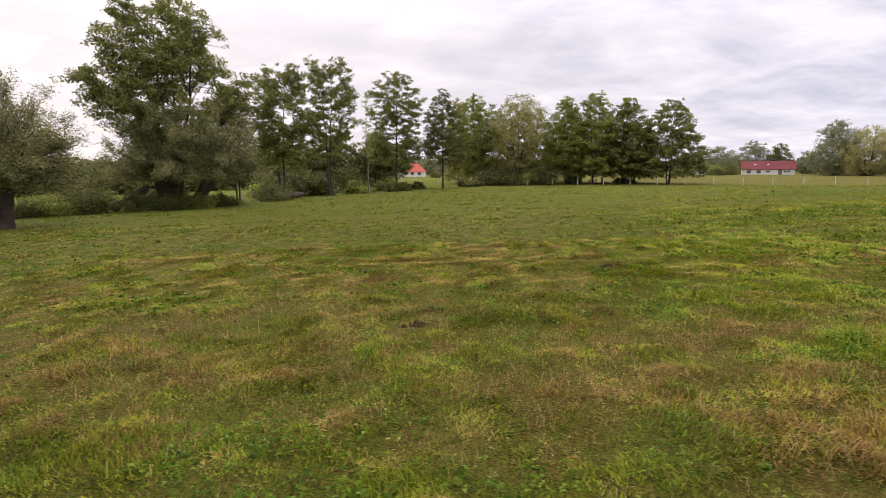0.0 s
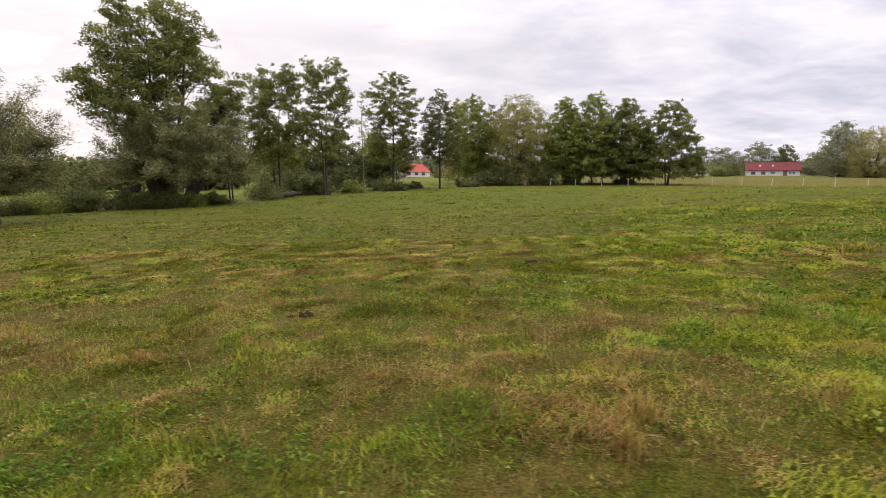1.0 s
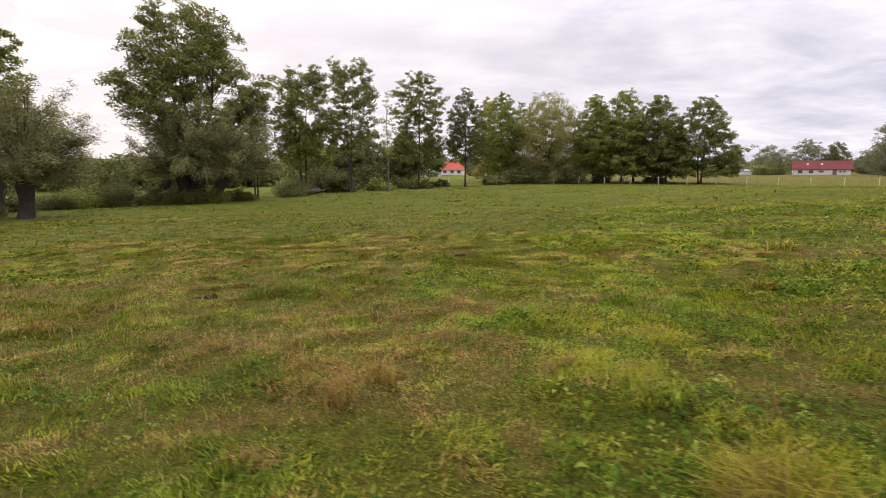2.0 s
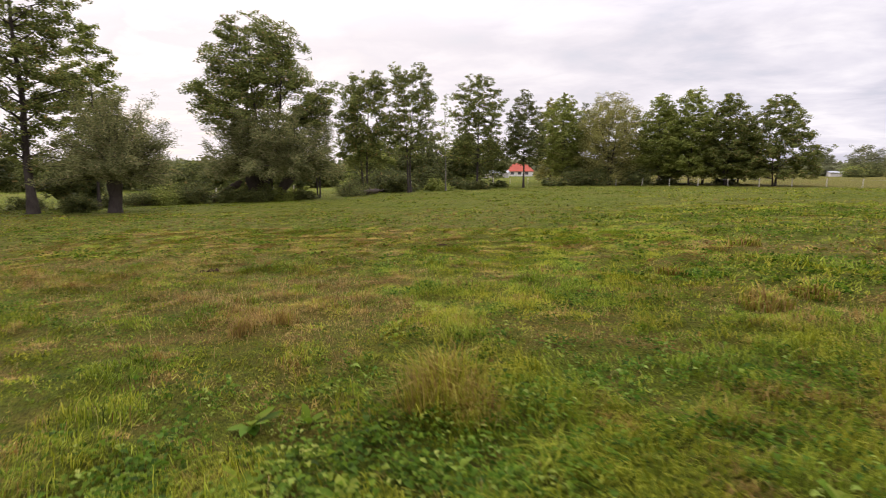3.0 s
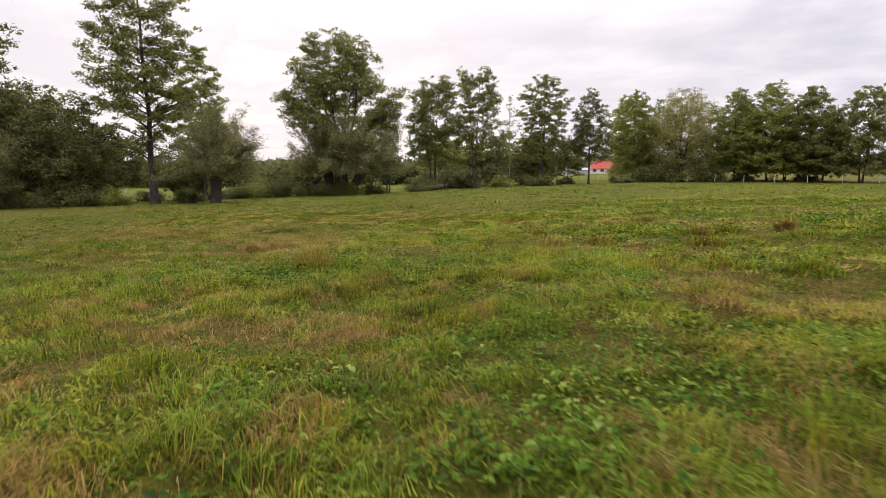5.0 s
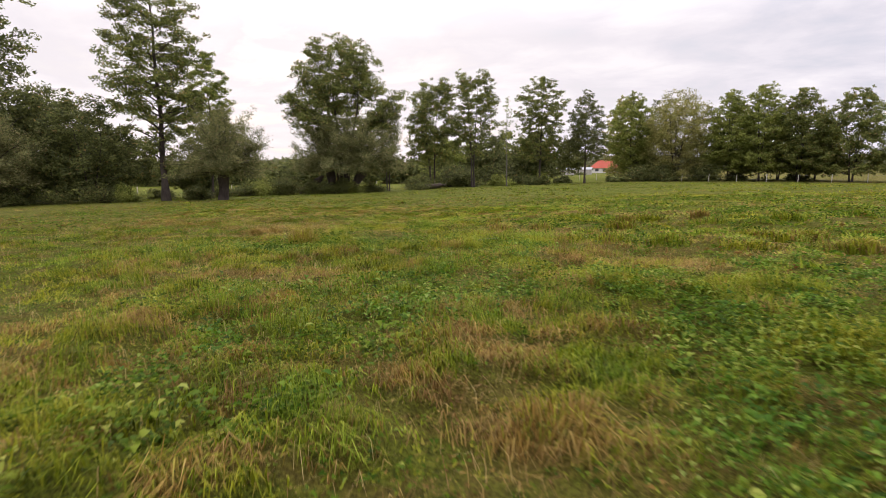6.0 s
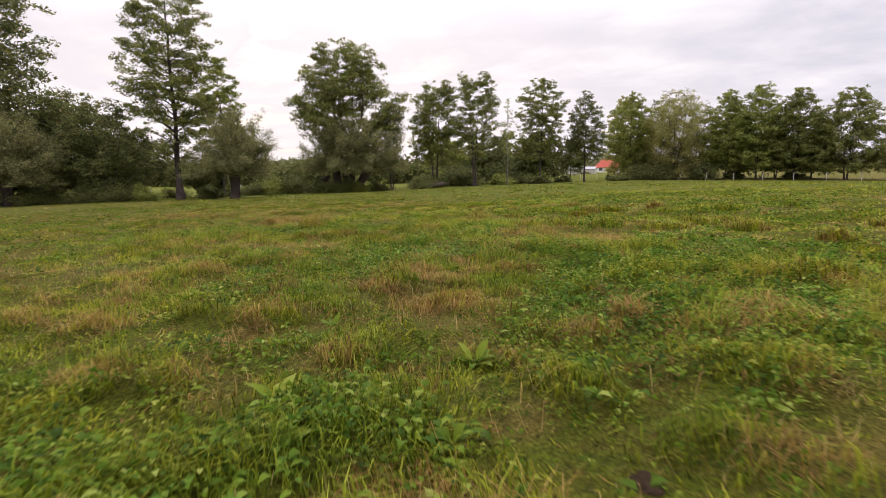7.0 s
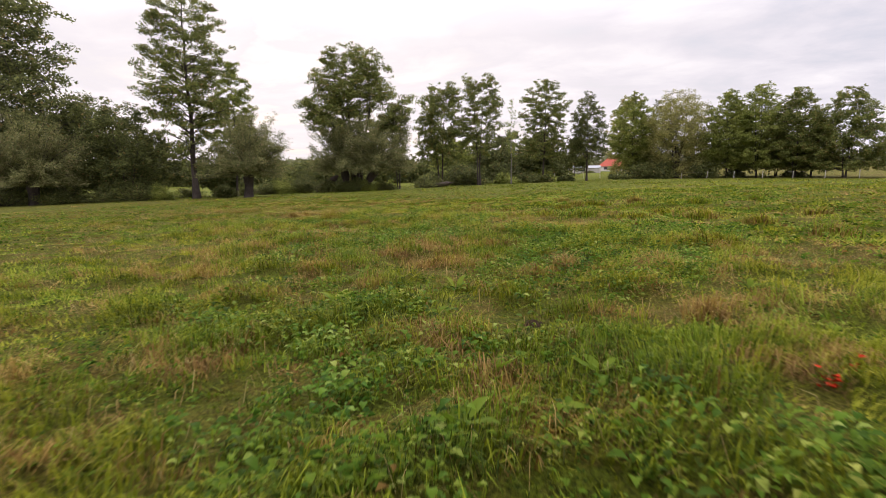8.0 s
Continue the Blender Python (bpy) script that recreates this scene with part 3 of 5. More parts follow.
# ---- trees ----
def tubes(paths, sides=6):
    """Tapered tubes along polylines: (points, radii) pairs."""
    verts, faces, base = [], [], 0
    ring = np.arange(sides) * 2 * np.pi / sides
    for pts, rad in paths:
        pts = np.asarray(pts, float)
        t = np.gradient(pts, axis=0)
        t /= np.linalg.norm(t, axis=1, keepdims=True) + 1e-9
        ref = np.where(np.abs(t[:, 2:3]) > 0.9, [[1.0, 0, 0]], [[0, 0, 1.0]])
        u = np.cross(t, ref); u /= np.linalg.norm(u, axis=1, keepdims=True) + 1e-9
        v = np.cross(t, u)
        r = np.asarray(rad)[:, None, None]
        verts.append((pts[:, None] + r * (u[:, None] * np.cos(ring)[None, :, None] + v[:, None] * np.sin(ring)[None, :, None])).reshape(-1, 3))
        k = np.arange(len(pts) - 1)[:, None] * sides + np.arange(sides)[None]
        k2 = np.arange(len(pts) - 1)[:, None] * sides + (np.arange(sides)[None] + 1) % sides
        faces.append((base + np.stack([k, k2, k2 + sides, k + sides], -1)).reshape(-1, 4))
        base += len(pts) * sides
    return np.concatenate(verts), np.concatenate(faces)


def leaf_cards(centres, size, rng, narrow=0.6, droop=0.0, facing=None):
    """One small pointed leaf spray at each centre; facing gives the side that most leaves turn to the light."""
    n = len(centres)
    a = rng.normal(size=(n, 3)); a[:, 2] = a[:, 2] * 0.6 - droop
    a /= np.linalg.norm(a, axis=1, keepdims=True)
    if facing is not None:
        normal = facing + rng.normal(size=(n, 3)) * 0.55
        side = np.cross(a, normal)
    b = np.cross(a, rng.normal(size=(n, 3))) if facing is None else side
    b = b / (np.linalg.norm(b, axis=1, keepdims=True) + 1e-9)
    s_ = (size * rng.uniform(0.6, 1.4, n))[:, None]
    verts = np.stack([centres - a * s_ * 0.5 + b * s_ * narrow * 0.5, centres + a * s_ * 0.5, centres - a * s_ * 0.5 - b * s_ * narrow * 0.5], 1).reshape(-1, 3)
    return verts, np.arange(3 * n).reshape(-1, 3)


def in_ball(n, rng):
    """Points spread through a unit ball, denser towards its middle."""
    v = rng.normal(size=(n, 3)); v /= np.linalg.norm(v, axis=1, keepdims=True)
    return v * (rng.random(n) ** 0.45)[:, None]


def grow(base_at, tip_at, n, bend, rng):
    """A crooked line from one place to another."""
    k = np.linspace(0, 1, n)[:, None]
    p = np.asarray(base_at) * (1 - k) + np.asarray(tip_at) * k
    span = np.linalg.norm(np.asarray(tip_at) - np.asarray(base_at))
    jog = np.cumsum(rng.normal(0, bend * span / n, (n, 3)), axis=0)
    return p + jog * np.sin(np.pi * np.clip(k, 0, 0.75)) 


def gap_noise(p, size, seed):
    """Soft 3D noise at p, about -1 to 1, that opens gaps in a crown."""
    return noise.noise(Vector(p) / size + Vector((seed * 7.31, seed * 1.7, 0)))


def tree(name, label, category, x, y, H, profile, seed, leaves, leaf_size, leaf_mat, stems=1, trunk_r=0.25, limbs=26, clump=0.75, spread=0.8, rise=0.35, bark=None, group="", narrow=0.6, droop=0.0, twigs=0.5, fill=1.0, gaps=-0.12, flat=0.6, sides=6):
    """A tree from stems, limbs, twigs and leaf sprays. Its crown profile gives the share of height, the radius and how far the crown leans along x there."""
    rng = np.random.default_rng(seed)
    hs, rs, dx = [p[0] for p in profile], [p[1] for p in profile], [p[2] if len(p) > 2 else 0.0 for p in profile]
    g = float(height(x, y))
    low = hs[0]
    paths, thin, clumps, stem_lines = [], [], [], []
    ks = np.linspace(0, 1, 12)
    for s_ in range(stems):
        az = 2 * np.pi * (s_ + rng.random() * 0.6) / stems
        off = 0.0 if stems == 1 else trunk_r * 1.2
        top = H * (0.98 if s_ == 0 else rng.uniform(0.80, 0.94))
        reach = 0.0 if stems == 1 else np.interp(0.7, hs, rs) * spread * 0.45
        foot = np.array([math.cos(az) * off, math.sin(az) * off, -0.3])
        tip = np.array([math.cos(az) * reach + np.interp(0.9, hs, dx), math.sin(az) * reach, top])
        line = grow(foot, tip, 12, 0.08, rng)
        rad = trunk_r * (1 - 0.94 * ks ** 0.8) * (1.0 if stems == 1 else 0.75)
        rad[0] *= 1.5
        paths.append((line, rad)); stem_lines.append((line, rad, top))
        for k in (0.90, 0.94, 0.98):
            clumps.append([np.interp(k, ks, line[:, j]) for j in range(3)])
    inner = lambda f: max(np.interp(f, hs, rs) - 0.25 * clump, 0.3 * np.interp(f, hs, rs))
    for i in range(limbs):
        line, rad, top = stem_lines[i % stems]
        f = low + (0.96 - low) * ((i + rng.random()) / limbs) ** 0.9
        R = inner(f) * rng.uniform(0.70, 1.10)
        k = np.clip((f * H - rise * R) / top, min(0.10, low), 0.95)
        at = np.array([np.interp(k, ks, line[:, j]) for j in range(3)])
        az = i * 2.399 + rng.normal(0, 0.35)
        if stems > 1:
            out = line[-1][:2] / (np.linalg.norm(line[-1][:2]) + 1e-6)
            v = np.array([math.cos(az), math.sin(az)]) + out * 0.5
            az = math.atan2(v[1], v[0])
        tip = np.array([math.cos(az) * R + np.interp(f, hs, dx), math.sin(az) * R, min(f * H + R * rng.normal(0.0, 0.08), H * 0.99)])
        limb = grow(at, tip, 7, 0.12, rng)
        limb[:, 2] += np.sin(np.linspace(0, np.pi, 7)) * 0.06 * R
        r0 = max(0.018, 0.36 * np.interp(k, ks, rad))
        paths.append((limb, r0 * np.linspace(1, 0.16, 7)))
        length = np.linalg.norm(tip - at)
        across = np.array([-math.sin(az), math.cos(az), 0.0])
        for q in np.linspace(0.42, 1.0, max(3, int(length / clump * 1.5))):
            c = np.array([np.interp(q, np.linspace(0, 1, 7), limb[:, j]) for j in range(3)])
            clumps.append(c + across * rng.normal(0, 0.16) * length * (0.5 + q) + [0, 0, rng.normal(0.1, 0.55) * clump - droop * q])
    # sprays between the limbs, thinned out where the crown is open
    fs = np.linspace(low, 0.985, 60)
    share = np.interp(fs, hs, rs) + 0.05 * max(rs)
    for f in rng.choice(fs, int(limbs * 8 * fill), p=share / share.sum()):
        az = rng.random() * 2 * np.pi
        q = inner(f) * rng.random() ** 0.40 * rng.uniform(0.93, 1.04)
        end = np.array([math.cos(az) * q + np.interp(f, hs, dx), math.sin(az) * q, f * H + rng.normal(0, 0.012 * H)])
        if gap_noise(end, 1.6 * clump + 0.5, seed) > gaps:
            clumps.append(end)
    clumps = np.array(clumps)
    clumps[:, 2] = np.minimum(clumps[:, 2], H * 0.985)
    wood = np.concatenate([p[0][2:] for p in paths if len(p[0]) == 7])
    for c in clumps:
        if rng.random() < twigs:
            start = wood[np.argmin(((wood - c) * [1, 1, 1.3]) ** 2 @ np.ones(3))]
            thin.append((grow(start, c, 3, 0.12, rng), np.array([0.026, 0.018, 0.006]) * (1 + trunk_r)))
    girth = np.interp(clumps[:, 2] / H, hs, rs) / max(rs)
    size = clump * rng.uniform(0.50, 1.15, len(clumps)) * (0.50 + 0.50 * girth)
    weight = size ** 2
    pick = rng.choice(len(clumps), leaves, p=weight / weight.sum())
    away = in_ball(leaves, rng)
    c = clumps[pick] + away * size[pick][:, None] * [1.0, 1.0, flat]
    keep = c[:, 2] > 0.15
    c, away = c[keep], away[keep]
    from_stem = c * [1, 1, 0] / (np.linalg.norm(c[:, :2], axis=1, keepdims=True) + 0.5)
    facing = away * 0.55 + from_stem * 0.40 + [0, 0, 0.75]
    ob = thing(name, (x, y, g), label, category, group)
    v, f = tubes(paths, sides)
    if thin:
        v2, f2 = tubes(thin, 3)
        v, f = np.concatenate([v, v2]), np.concatenate([f, f2 + len(v)])
    mesh_object("trunk", v, f, bark or BARK, ob, smooth=True)
    v, f = leaf_cards(c, leaf_size, rng, narrow, droop, facing)
    mesh_object("crown", v, f, leaf_mat, ob)
    return ob


def pollard(label, x, y, H, R, trunk_h, trunk_r, seed, leaves, trunks=((0, 0, 0, 0),), shoots=70, leaf_size=0.25):
    """A pollard willow: stout trunks with a mop of slender shoots that end in loose feathery sprays."""
    rng = np.random.default_rng(seed)
    g = float(height(x, y))
    stout, slim = [], []
    for bx, by, tx, ty in trunks:
        line = grow((bx, by, -0.3), (tx, ty, trunk_h), 8, 0.10, rng)
        stout.append((line, trunk_r * np.array([1.5, 1.15, 1.0, 0.95, 0.95, 1.05, 1.2, 0.9])))
        head = line[-1]
        for i in range(shoots // len(trunks)):
            az, el = rng.random() * 2 * np.pi, math.asin(rng.uniform(-0.12, 1.0))
            d = np.array([math.cos(az) * math.cos(el) * R, math.sin(az) * math.cos(el) * R, math.sin(el) * (H - trunk_h)])
            d *= rng.uniform(0.45, 1.0) ** 0.5 * (1 + 0.10 * gap_noise(d, 2.5, seed))
            tip = np.array([0.0, 0, trunk_h]) * 0.25 + head * 0.75 + d
            k = np.linspace(0, 1, 7)[:, None]
            arch = head * (1 - k) + tip * k
            arch[:, 2] += np.sin(np.pi * k[:, 0] * 0.9) * 0.10 * np.linalg.norm(d)
            arch += np.cumsum(rng.normal(0, 0.030 * R, (7, 3)), axis=0) * k
            slim.append((arch, np.linspace(0.06, 0.010, 7)))
            # side twigs, leafy too
            for j in range(4):
                q = rng.uniform(0.30, 0.95)
                start = np.array([np.interp(q, np.linspace(0, 1, 7), arch[:, c]) for c in range(3)])
                e = rng.normal(size=3) * [1, 1, 0.8] + [0, 0, 0.25] + d / np.linalg.norm(d) * 1.3
                e *= rng.uniform(0.10, 0.28) * R / np.linalg.norm(e)
                slim.append((grow(start, start + e, 7, 0.10, rng), np.linspace(0.018, 0.006, 7)))
    lines = np.array([p[0] for p in slim])
    span = np.linalg.norm(lines[:, -1] - lines[:, 0], axis=1)
    i = rng.choice(len(lines), leaves, p=span / span.sum())
    q = rng.uniform(0.08, 1.0, leaves) ** 0.7 * 6
    j = np.clip(q.astype(int), 0, 5)
    w = (q - j)[:, None]
    off = in_ball(leaves, rng)
    c = lines[i, j] * (1 - w) + lines[i, j + 1] * w + off * 0.48
    keep = c[:, 2] > 1.2 + 0.35 * trunk_h
    c, off = c[keep], off[keep]
    hub = c - [0, 0, trunk_h]
    facing = hub / (np.linalg.norm(hub, axis=1, keepdims=True) + 0.3) * 0.5 + rng.normal(size=off.shape) * 0.5 + [0, 0, 0.45]
    ob = thing("pollard_willow", (x, y, g), label, "tree")
    v, f = tubes(stout, 9)
    v2, f2 = tubes([p for p in slim if p[1][0] > 0.05], 3)
    mesh_object("trunk", np.concatenate([v, v2]), np.concatenate([f, f2 + len(v)]), BARK, ob, smooth=True)
    v, f = leaf_cards(c, leaf_size, rng, 0.30, 0.25, facing)
    mesh_object("crown", v, f, LEAF_WILLOW, ob)
    return ob


def bush(name, label, x, y, H, R, seed, leaves, leaf_size, mat, category="bush", group="", rx=1.0):
    """A bush of several stems, leafy down to the ground."""
    rng = np.random.default_rng(seed)
    g = float(height(x, y))
    paths, clumps = [], []
    n = max(9, int(R * 9))
    for i in range(n):
        az, q = rng.random() * 2 * np.pi, math.sqrt(rng.random())
        top = np.array([math.cos(az) * R * q * rx, math.sin(az) * R * q, H * (1 - 0.65 * q * q) * rng.uniform(0.6, 1.05)])
        line = grow((top[0] * 0.15, top[1] * 0.15, -0.1), top, 6, 0.14, rng)
        paths.append((line, np.linspace(0.05, 0.012, 6)))
        for k in (2, 3, 4, 5):
            clumps.append(line[k] + rng.normal(0, 0.12 * R, 3) * [rx, 1, 0.6])
    clumps = np.array(clumps)
    pick = rng.integers(0, len(clumps), leaves)
    away = in_ball(leaves, rng)
    c = clumps[pick] + away * 0.42 * min(R, H) * [1, 1, 0.8]
    c[:, 2] = np.abs(c[:, 2])
    ob = thing(name, (x, y, g), label, category, group)
    v, f = tubes(paths, 4)
    mesh_object("stem", v, f, BARK, ob, smooth=True)
    v, f = leaf_cards(c, leaf_size, rng, 0.6, 0.0, away * 0.6 + [0, 0, 0.8])
    mesh_object("foliage", v, f, mat, ob)
    return ob


# the left-hand group
tree("alder", "broad many-stemmed alder towering behind a pollard willow", "tree", -28, 54, 20.4,
     ((0.35, 4.0), (0.42, 6.6, 0.2), (0.50, 7.7, 0.1), (0.60, 7.8, 0.1), (0.70, 7.0, 0.0), (0.80, 5.9, -0.1), (0.90, 4.5, -0.2), (0.965, 3.1, -0.2), (1, 1.4, -0.2)), 21, 70000, 0.24, LEAF_ALDER, stems=4, trunk_r=0.36, limbs=64, clump=0.9, spread=0.9, rise=0.6, fill=1.5, gaps=0.05, flat=0.5)
tree("willow", "slender pale willow tree growing beside a broad alder", "tree", -22.7, 57, 12.2,
     ((0.36, 1.0), (0.50, 1.7), (0.66, 1.9), (0.85, 1.5), (1, 0.5)), 28, 7500, 0.25, LEAF_WILLOW, stems=2, trunk_r=0.14, limbs=30, clump=0.75, rise=0.9, narrow=0.32, flat=0.9)
pollard("pollard willow with grey-green mop of shoots and leaning second trunk", -26, 49.5, 9.4, 6.3, 2.9, 0.52, 22, 80000,
        trunks=((-0.6, 0, -0.9, 0), (1.6, 0.3, 3.7, 0.6)), shoots=170)
pollard("pollard willow with loose grey-green crown beside the field", -26.6, 31.3, 9.1, 4.9, 2.6, 0.47, 23, 64000, trunks=((0, 0, 0.1, 0),), shoots=120, leaf_size=0.18)
tree("alder", "tall slender alder with open layered crown", "tree", -34, 31, 23.8,
     ((0.16, 1.2), (0.24, 2.8), (0.33, 4.0, -0.3), (0.45, 5.0, -0.5), (0.56, 5.2, -0.6), (0.66, 4.8, -0.5), (0.78, 4.1, -0.2), (0.88, 3.0), (0.96, 1.6), (1, 0.5)), 24, 36000, 0.23, LEAF_ALDER, trunk_r=0.38, limbs=58, clump=0.86, rise=0.30, fill=0.7, gaps=0.12, flat=0.5, droop=0.35)
tree("alder", "younger alder with narrow crown beside a tall one", "tree", -35.5, 38.5, 16.5,
     ((0.2, 1.8), (0.4, 2.9), (0.6, 3.0), (0.8, 2.4), (1, 0.6)), 25, 18000, 0.23, LEAF_FRESH, trunk_r=0.16, limbs=30, clump=0.65, fill=0.8)
pollard("dense pollard willow with pale grey-green leaves by the hedge", -45, 20.4, 9.8, 5.6, 2.2, 0.50, 26, 60000, shoots=150, leaf_size=0.24)
tree("broadleaf_tree", "huge dark broadleaf tree with wide spreading branches", "tree", -61, 22.5, 28,
     ((0.06, 9), (0.22, 12.6), (0.36, 14.2), (0.46, 14.4), (0.53, 10.9), (0.70, 10.8), (0.86, 9.4), (1, 3.5)), 27, 74000, 0.43, LEAF_DARK, stems=2, trunk_r=0.5, limbs=100, clump=1.4, fill=1.7, rise=0.3, flat=0.55, gaps=-0.25)
for i, (x, y, H, R) in enumerate(((-42.5, 29, 11.2, 5.0), (-49, 30, 12.5, 5.0), (-46.5, 36, 7.5, 4.0), (-40, 40, 4.0, 2.6), (-55, 24, 12, 5), (-53, 36, 10, 4.5))):
    tree("broadleaf_tree", "dark bushy broadleaf tree in the hedgerow", "tree", x, y, H, ((0.26 if i in (2, 3, 5) else 0.05, R * 0.75), (0.38, R), (0.6, R * 0.95), (0.85, R * 0.65), (1, 0.6)), 30 + i, 16000, 0.28, LEAF_DARK, stems=2, trunk_r=0.16, limbs=36, clump=0.8, group="hedgerow trees", twigs=0.0, sides=4)

# the row along the far side
tree("alder", "twin-stemmed alder with full rounded crown", "tree", -22.1, 70.2, 17.0, ((0.24, 2.8), (0.36, 4.4), (0.55, 4.4, 0.1), (0.70, 4.1, 0.2), (0.85, 3.4, 0.2), (0.95, 2.4, 0.2), (1, 1.0)), 41, 29000, 0.26, LEAF_ALDER, stems=3, trunk_r=0.2, limbs=40, clump=0.8, rise=0.6)
tree("alder", "slim alder with open airy crown", "tree", -16.7, 74.1, 18.8, ((0.26, 1.8), (0.40, 2.8), (0.55, 3.5), (0.72, 3.9), (0.85, 3.5), (0.95, 2.6), (1, 1.2)), 42, 17000, 0.26, LEAF_ALDER, stems=2, trunk_r=0.21, limbs=44, clump=0.7, fill=0.6, gaps=0.02, rise=0.45)
tree("birch", "thin half-bare tree with pale stem", "tree", -12.0, 77, 14.5, ((0.3, 0.9), (0.6, 1.3), (1, 0.3)), 43, 900, 0.22, LEAF_FRESH, trunk_r=0.11, limbs=20, clump=0.5, bark=BARK_PALE, fill=0.1, rise=0.9)
tree("alder", "tall alder with dense base and thin layered top", "tree", -9.1, 87.1, 19.2, ((0.24, 4.0), (0.33, 4.9), (0.44, 4.8, 0.2), (0.52, 4.2), (0.66, 4.8), (0.80, 3.9), (0.92, 2.4), (1, 0.7)), 44, 25000, 0.26, LEAF_ALDER, trunk_r=0.22, limbs=54, clump=0.68, rise=0.25, fill=0.9, gaps=0.04, flat=0.5)
tree("conifer", "dark conifer with bare lower stem and ragged crown", "tree", -1.7, 90.1, 16.2, ((0.26, 3.0), (0.40, 4.0), (0.55, 3.7), (0.72, 3.0), (0.88, 1.9), (1, 0.4)), 45, 26000, 0.22, LEAF_DARK, trunk_r=0.2, limbs=52, clump=0.62, rise=0.1, fill=1.2, flat=0.55)
tree("alder", "fresh green alder with pointed crown", "tree", 4.1, 111.5, 18.2, ((0.10, 2.6), (0.3, 4.8), (0.5, 5.4), (0.75, 4.3), (0.9, 2.5), (1, 0.6)), 46, 30000, 0.30, LEAF_FRESH, trunk_r=0.2, limbs=42, clump=0.85)
tree("willow", "large willow with yellowing rounded crown", "tree", 13, 107.5, 17.3, ((0.05, 5.2), (0.3, 6.4), (0.6, 6.7), (0.8, 5.7), (0.93, 3.6), (1, 1.6)), 47, 56000, 0.25, LEAF_GOLD, stems=3, trunk_r=0.28, limbs=60, clump=0.85, rise=0.9, narrow=0.4, flat=0.9, fill=1.4)
for i, (x, y, H, R, mat) in enumerate(((21.9, 107, 17.0, 4.8, LEAF_FRESH), (27, 105.5, 17.9, 5.2, LEAF_FRESH), (32.8, 104, 16.6, 4.9, LEAF_ALDER))):
    tree("alder", "dense pointed alder standing behind the paddock fence", "tree", x, y, H, ((0.11, R * 0.8), (0.26, R * 1.05), (0.50, R), (0.70, R * 0.80), (0.84, R * 0.54), (0.94, R * 0.28), (1, 0.3)), 50 + i, 35000, 0.28, mat, stems=2, trunk_r=0.18, limbs=48, clump=0.8, group="fence alders", rise=0.5, fill=1.3)
tree("alder", "broad pointed alder standing alone at the fence", "tree", 39.8, 101.5, 15.3, ((0.10, 5.8), (0.2, 7.0), (0.42, 6.6), (0.66, 5.2), (0.84, 3.4), (0.94, 1.8), (1, 0.6)), 56, 42000, 0.28, LEAF_ALDER, stems=3, trunk_r=0.2, limbs=54, clump=0.85, rise=0.4, fill=1.2)
for i, (x, y, H, R, mat) in enumerate(((9, 119, 17.0, 6.0, LEAF_DARK), (17.5, 118, 15.5, 6.0, LEAF_DARK), (25, 117, 14.5, 5.5, LEAF_ALDER), (31, 114, 13.5, 5, LEAF_ALDER), (36.3, 110, 12.5, 4.5, LEAF_ALDER), (1, 122, 18.6, 4.2, LEAF_GOLD), (-30, 92, 10, 5, LEAF_FRESH), (-22, 96, 10, 5, LEAF_DARK), (-15.5, 110, 11, 4.0, LEAF_DARK), (-22, 108, 11.5, 5, LEAF_DARK), (-30, 104, 11, 5, LEAF_DARK), (-14, 101, 10, 3.4, LEAF_DARK), (-16, 150, 11, 5.0, LEAF_DARK), (3.5, 140, 10.5, 4.5, LEAF_DARK))):
    tree("broadleaf_tree", "bushy dark broadleaf tree filling the row behind", "tree", x, y, H, ((0.26 if y > 138 or -20 < x < -8 else 0.11 if x > 20 else 0.05, R * 0.8), (0.36, R), (0.6, R * 0.95), (0.85, R * 0.6), (1, 0.5)), 60 + i, 7500, 0.46, mat, stems=2, trunk_r=0.16, limbs=26, clump=1.1, group="back row trees", twigs=0.0, sides=4)

# undergrowth
UNDER = ((-24.5, 73.5, 2.8, 2.4), (-19, 77, 3.2, 2.6), (-14, 80, 1.5, 2.0), (-8.5, 84, 1.4, 2.0), (-13.5, 92, 1.8, 2.4), (-6.5, 95, 1.0, 1.6), (3.0, 99, 1.1, 2.2), (6.5, 104, 3.0, 3.0), (-27, 79, 3.0, 2.6), 
         (11, 103.5, 3.0, 2.6), (17.5, 104.5, 3.4, 2.8), (-24, 84, 5.2, 3.4), (-18, 90, 5.2, 3.4),  (-29, 88, 6.0, 3.6),  (-12, 99, 2.0, 2.6), (-20, 97, 6.5, 3.6), (9.5, 110, 5.0, 3.6),
         (23, 108, 1.6, 2.2), (18, 109, 3.0, 2.6), (33, 106, 1.2, 1.8), (-27, 60, 1.0, 1.8), (-32, 58, 1.1, 1.8), (-22.5, 79, 3.6, 2.8), (-24, 222, 1.0, 2.4), (-33, 220, 1.1, 2.6), (-7, 214, 2.2, 3.2), (82.5, 176, 3.0, 3.2), (86.5, 179, 4.2, 3.6), (91, 182, 4.6, 3.8), (80, 168, 2.2, 2.6))
for i, (x, y, H, R) in enumerate(UNDER):
    bush("bush", "leafy shrub growing among the tree trunks", x, y, H, R, 100 + i, 2600, 0.34, LEAF_FRESH if i % 6 == 2 else LEAF_DARK, group="undergrowth")
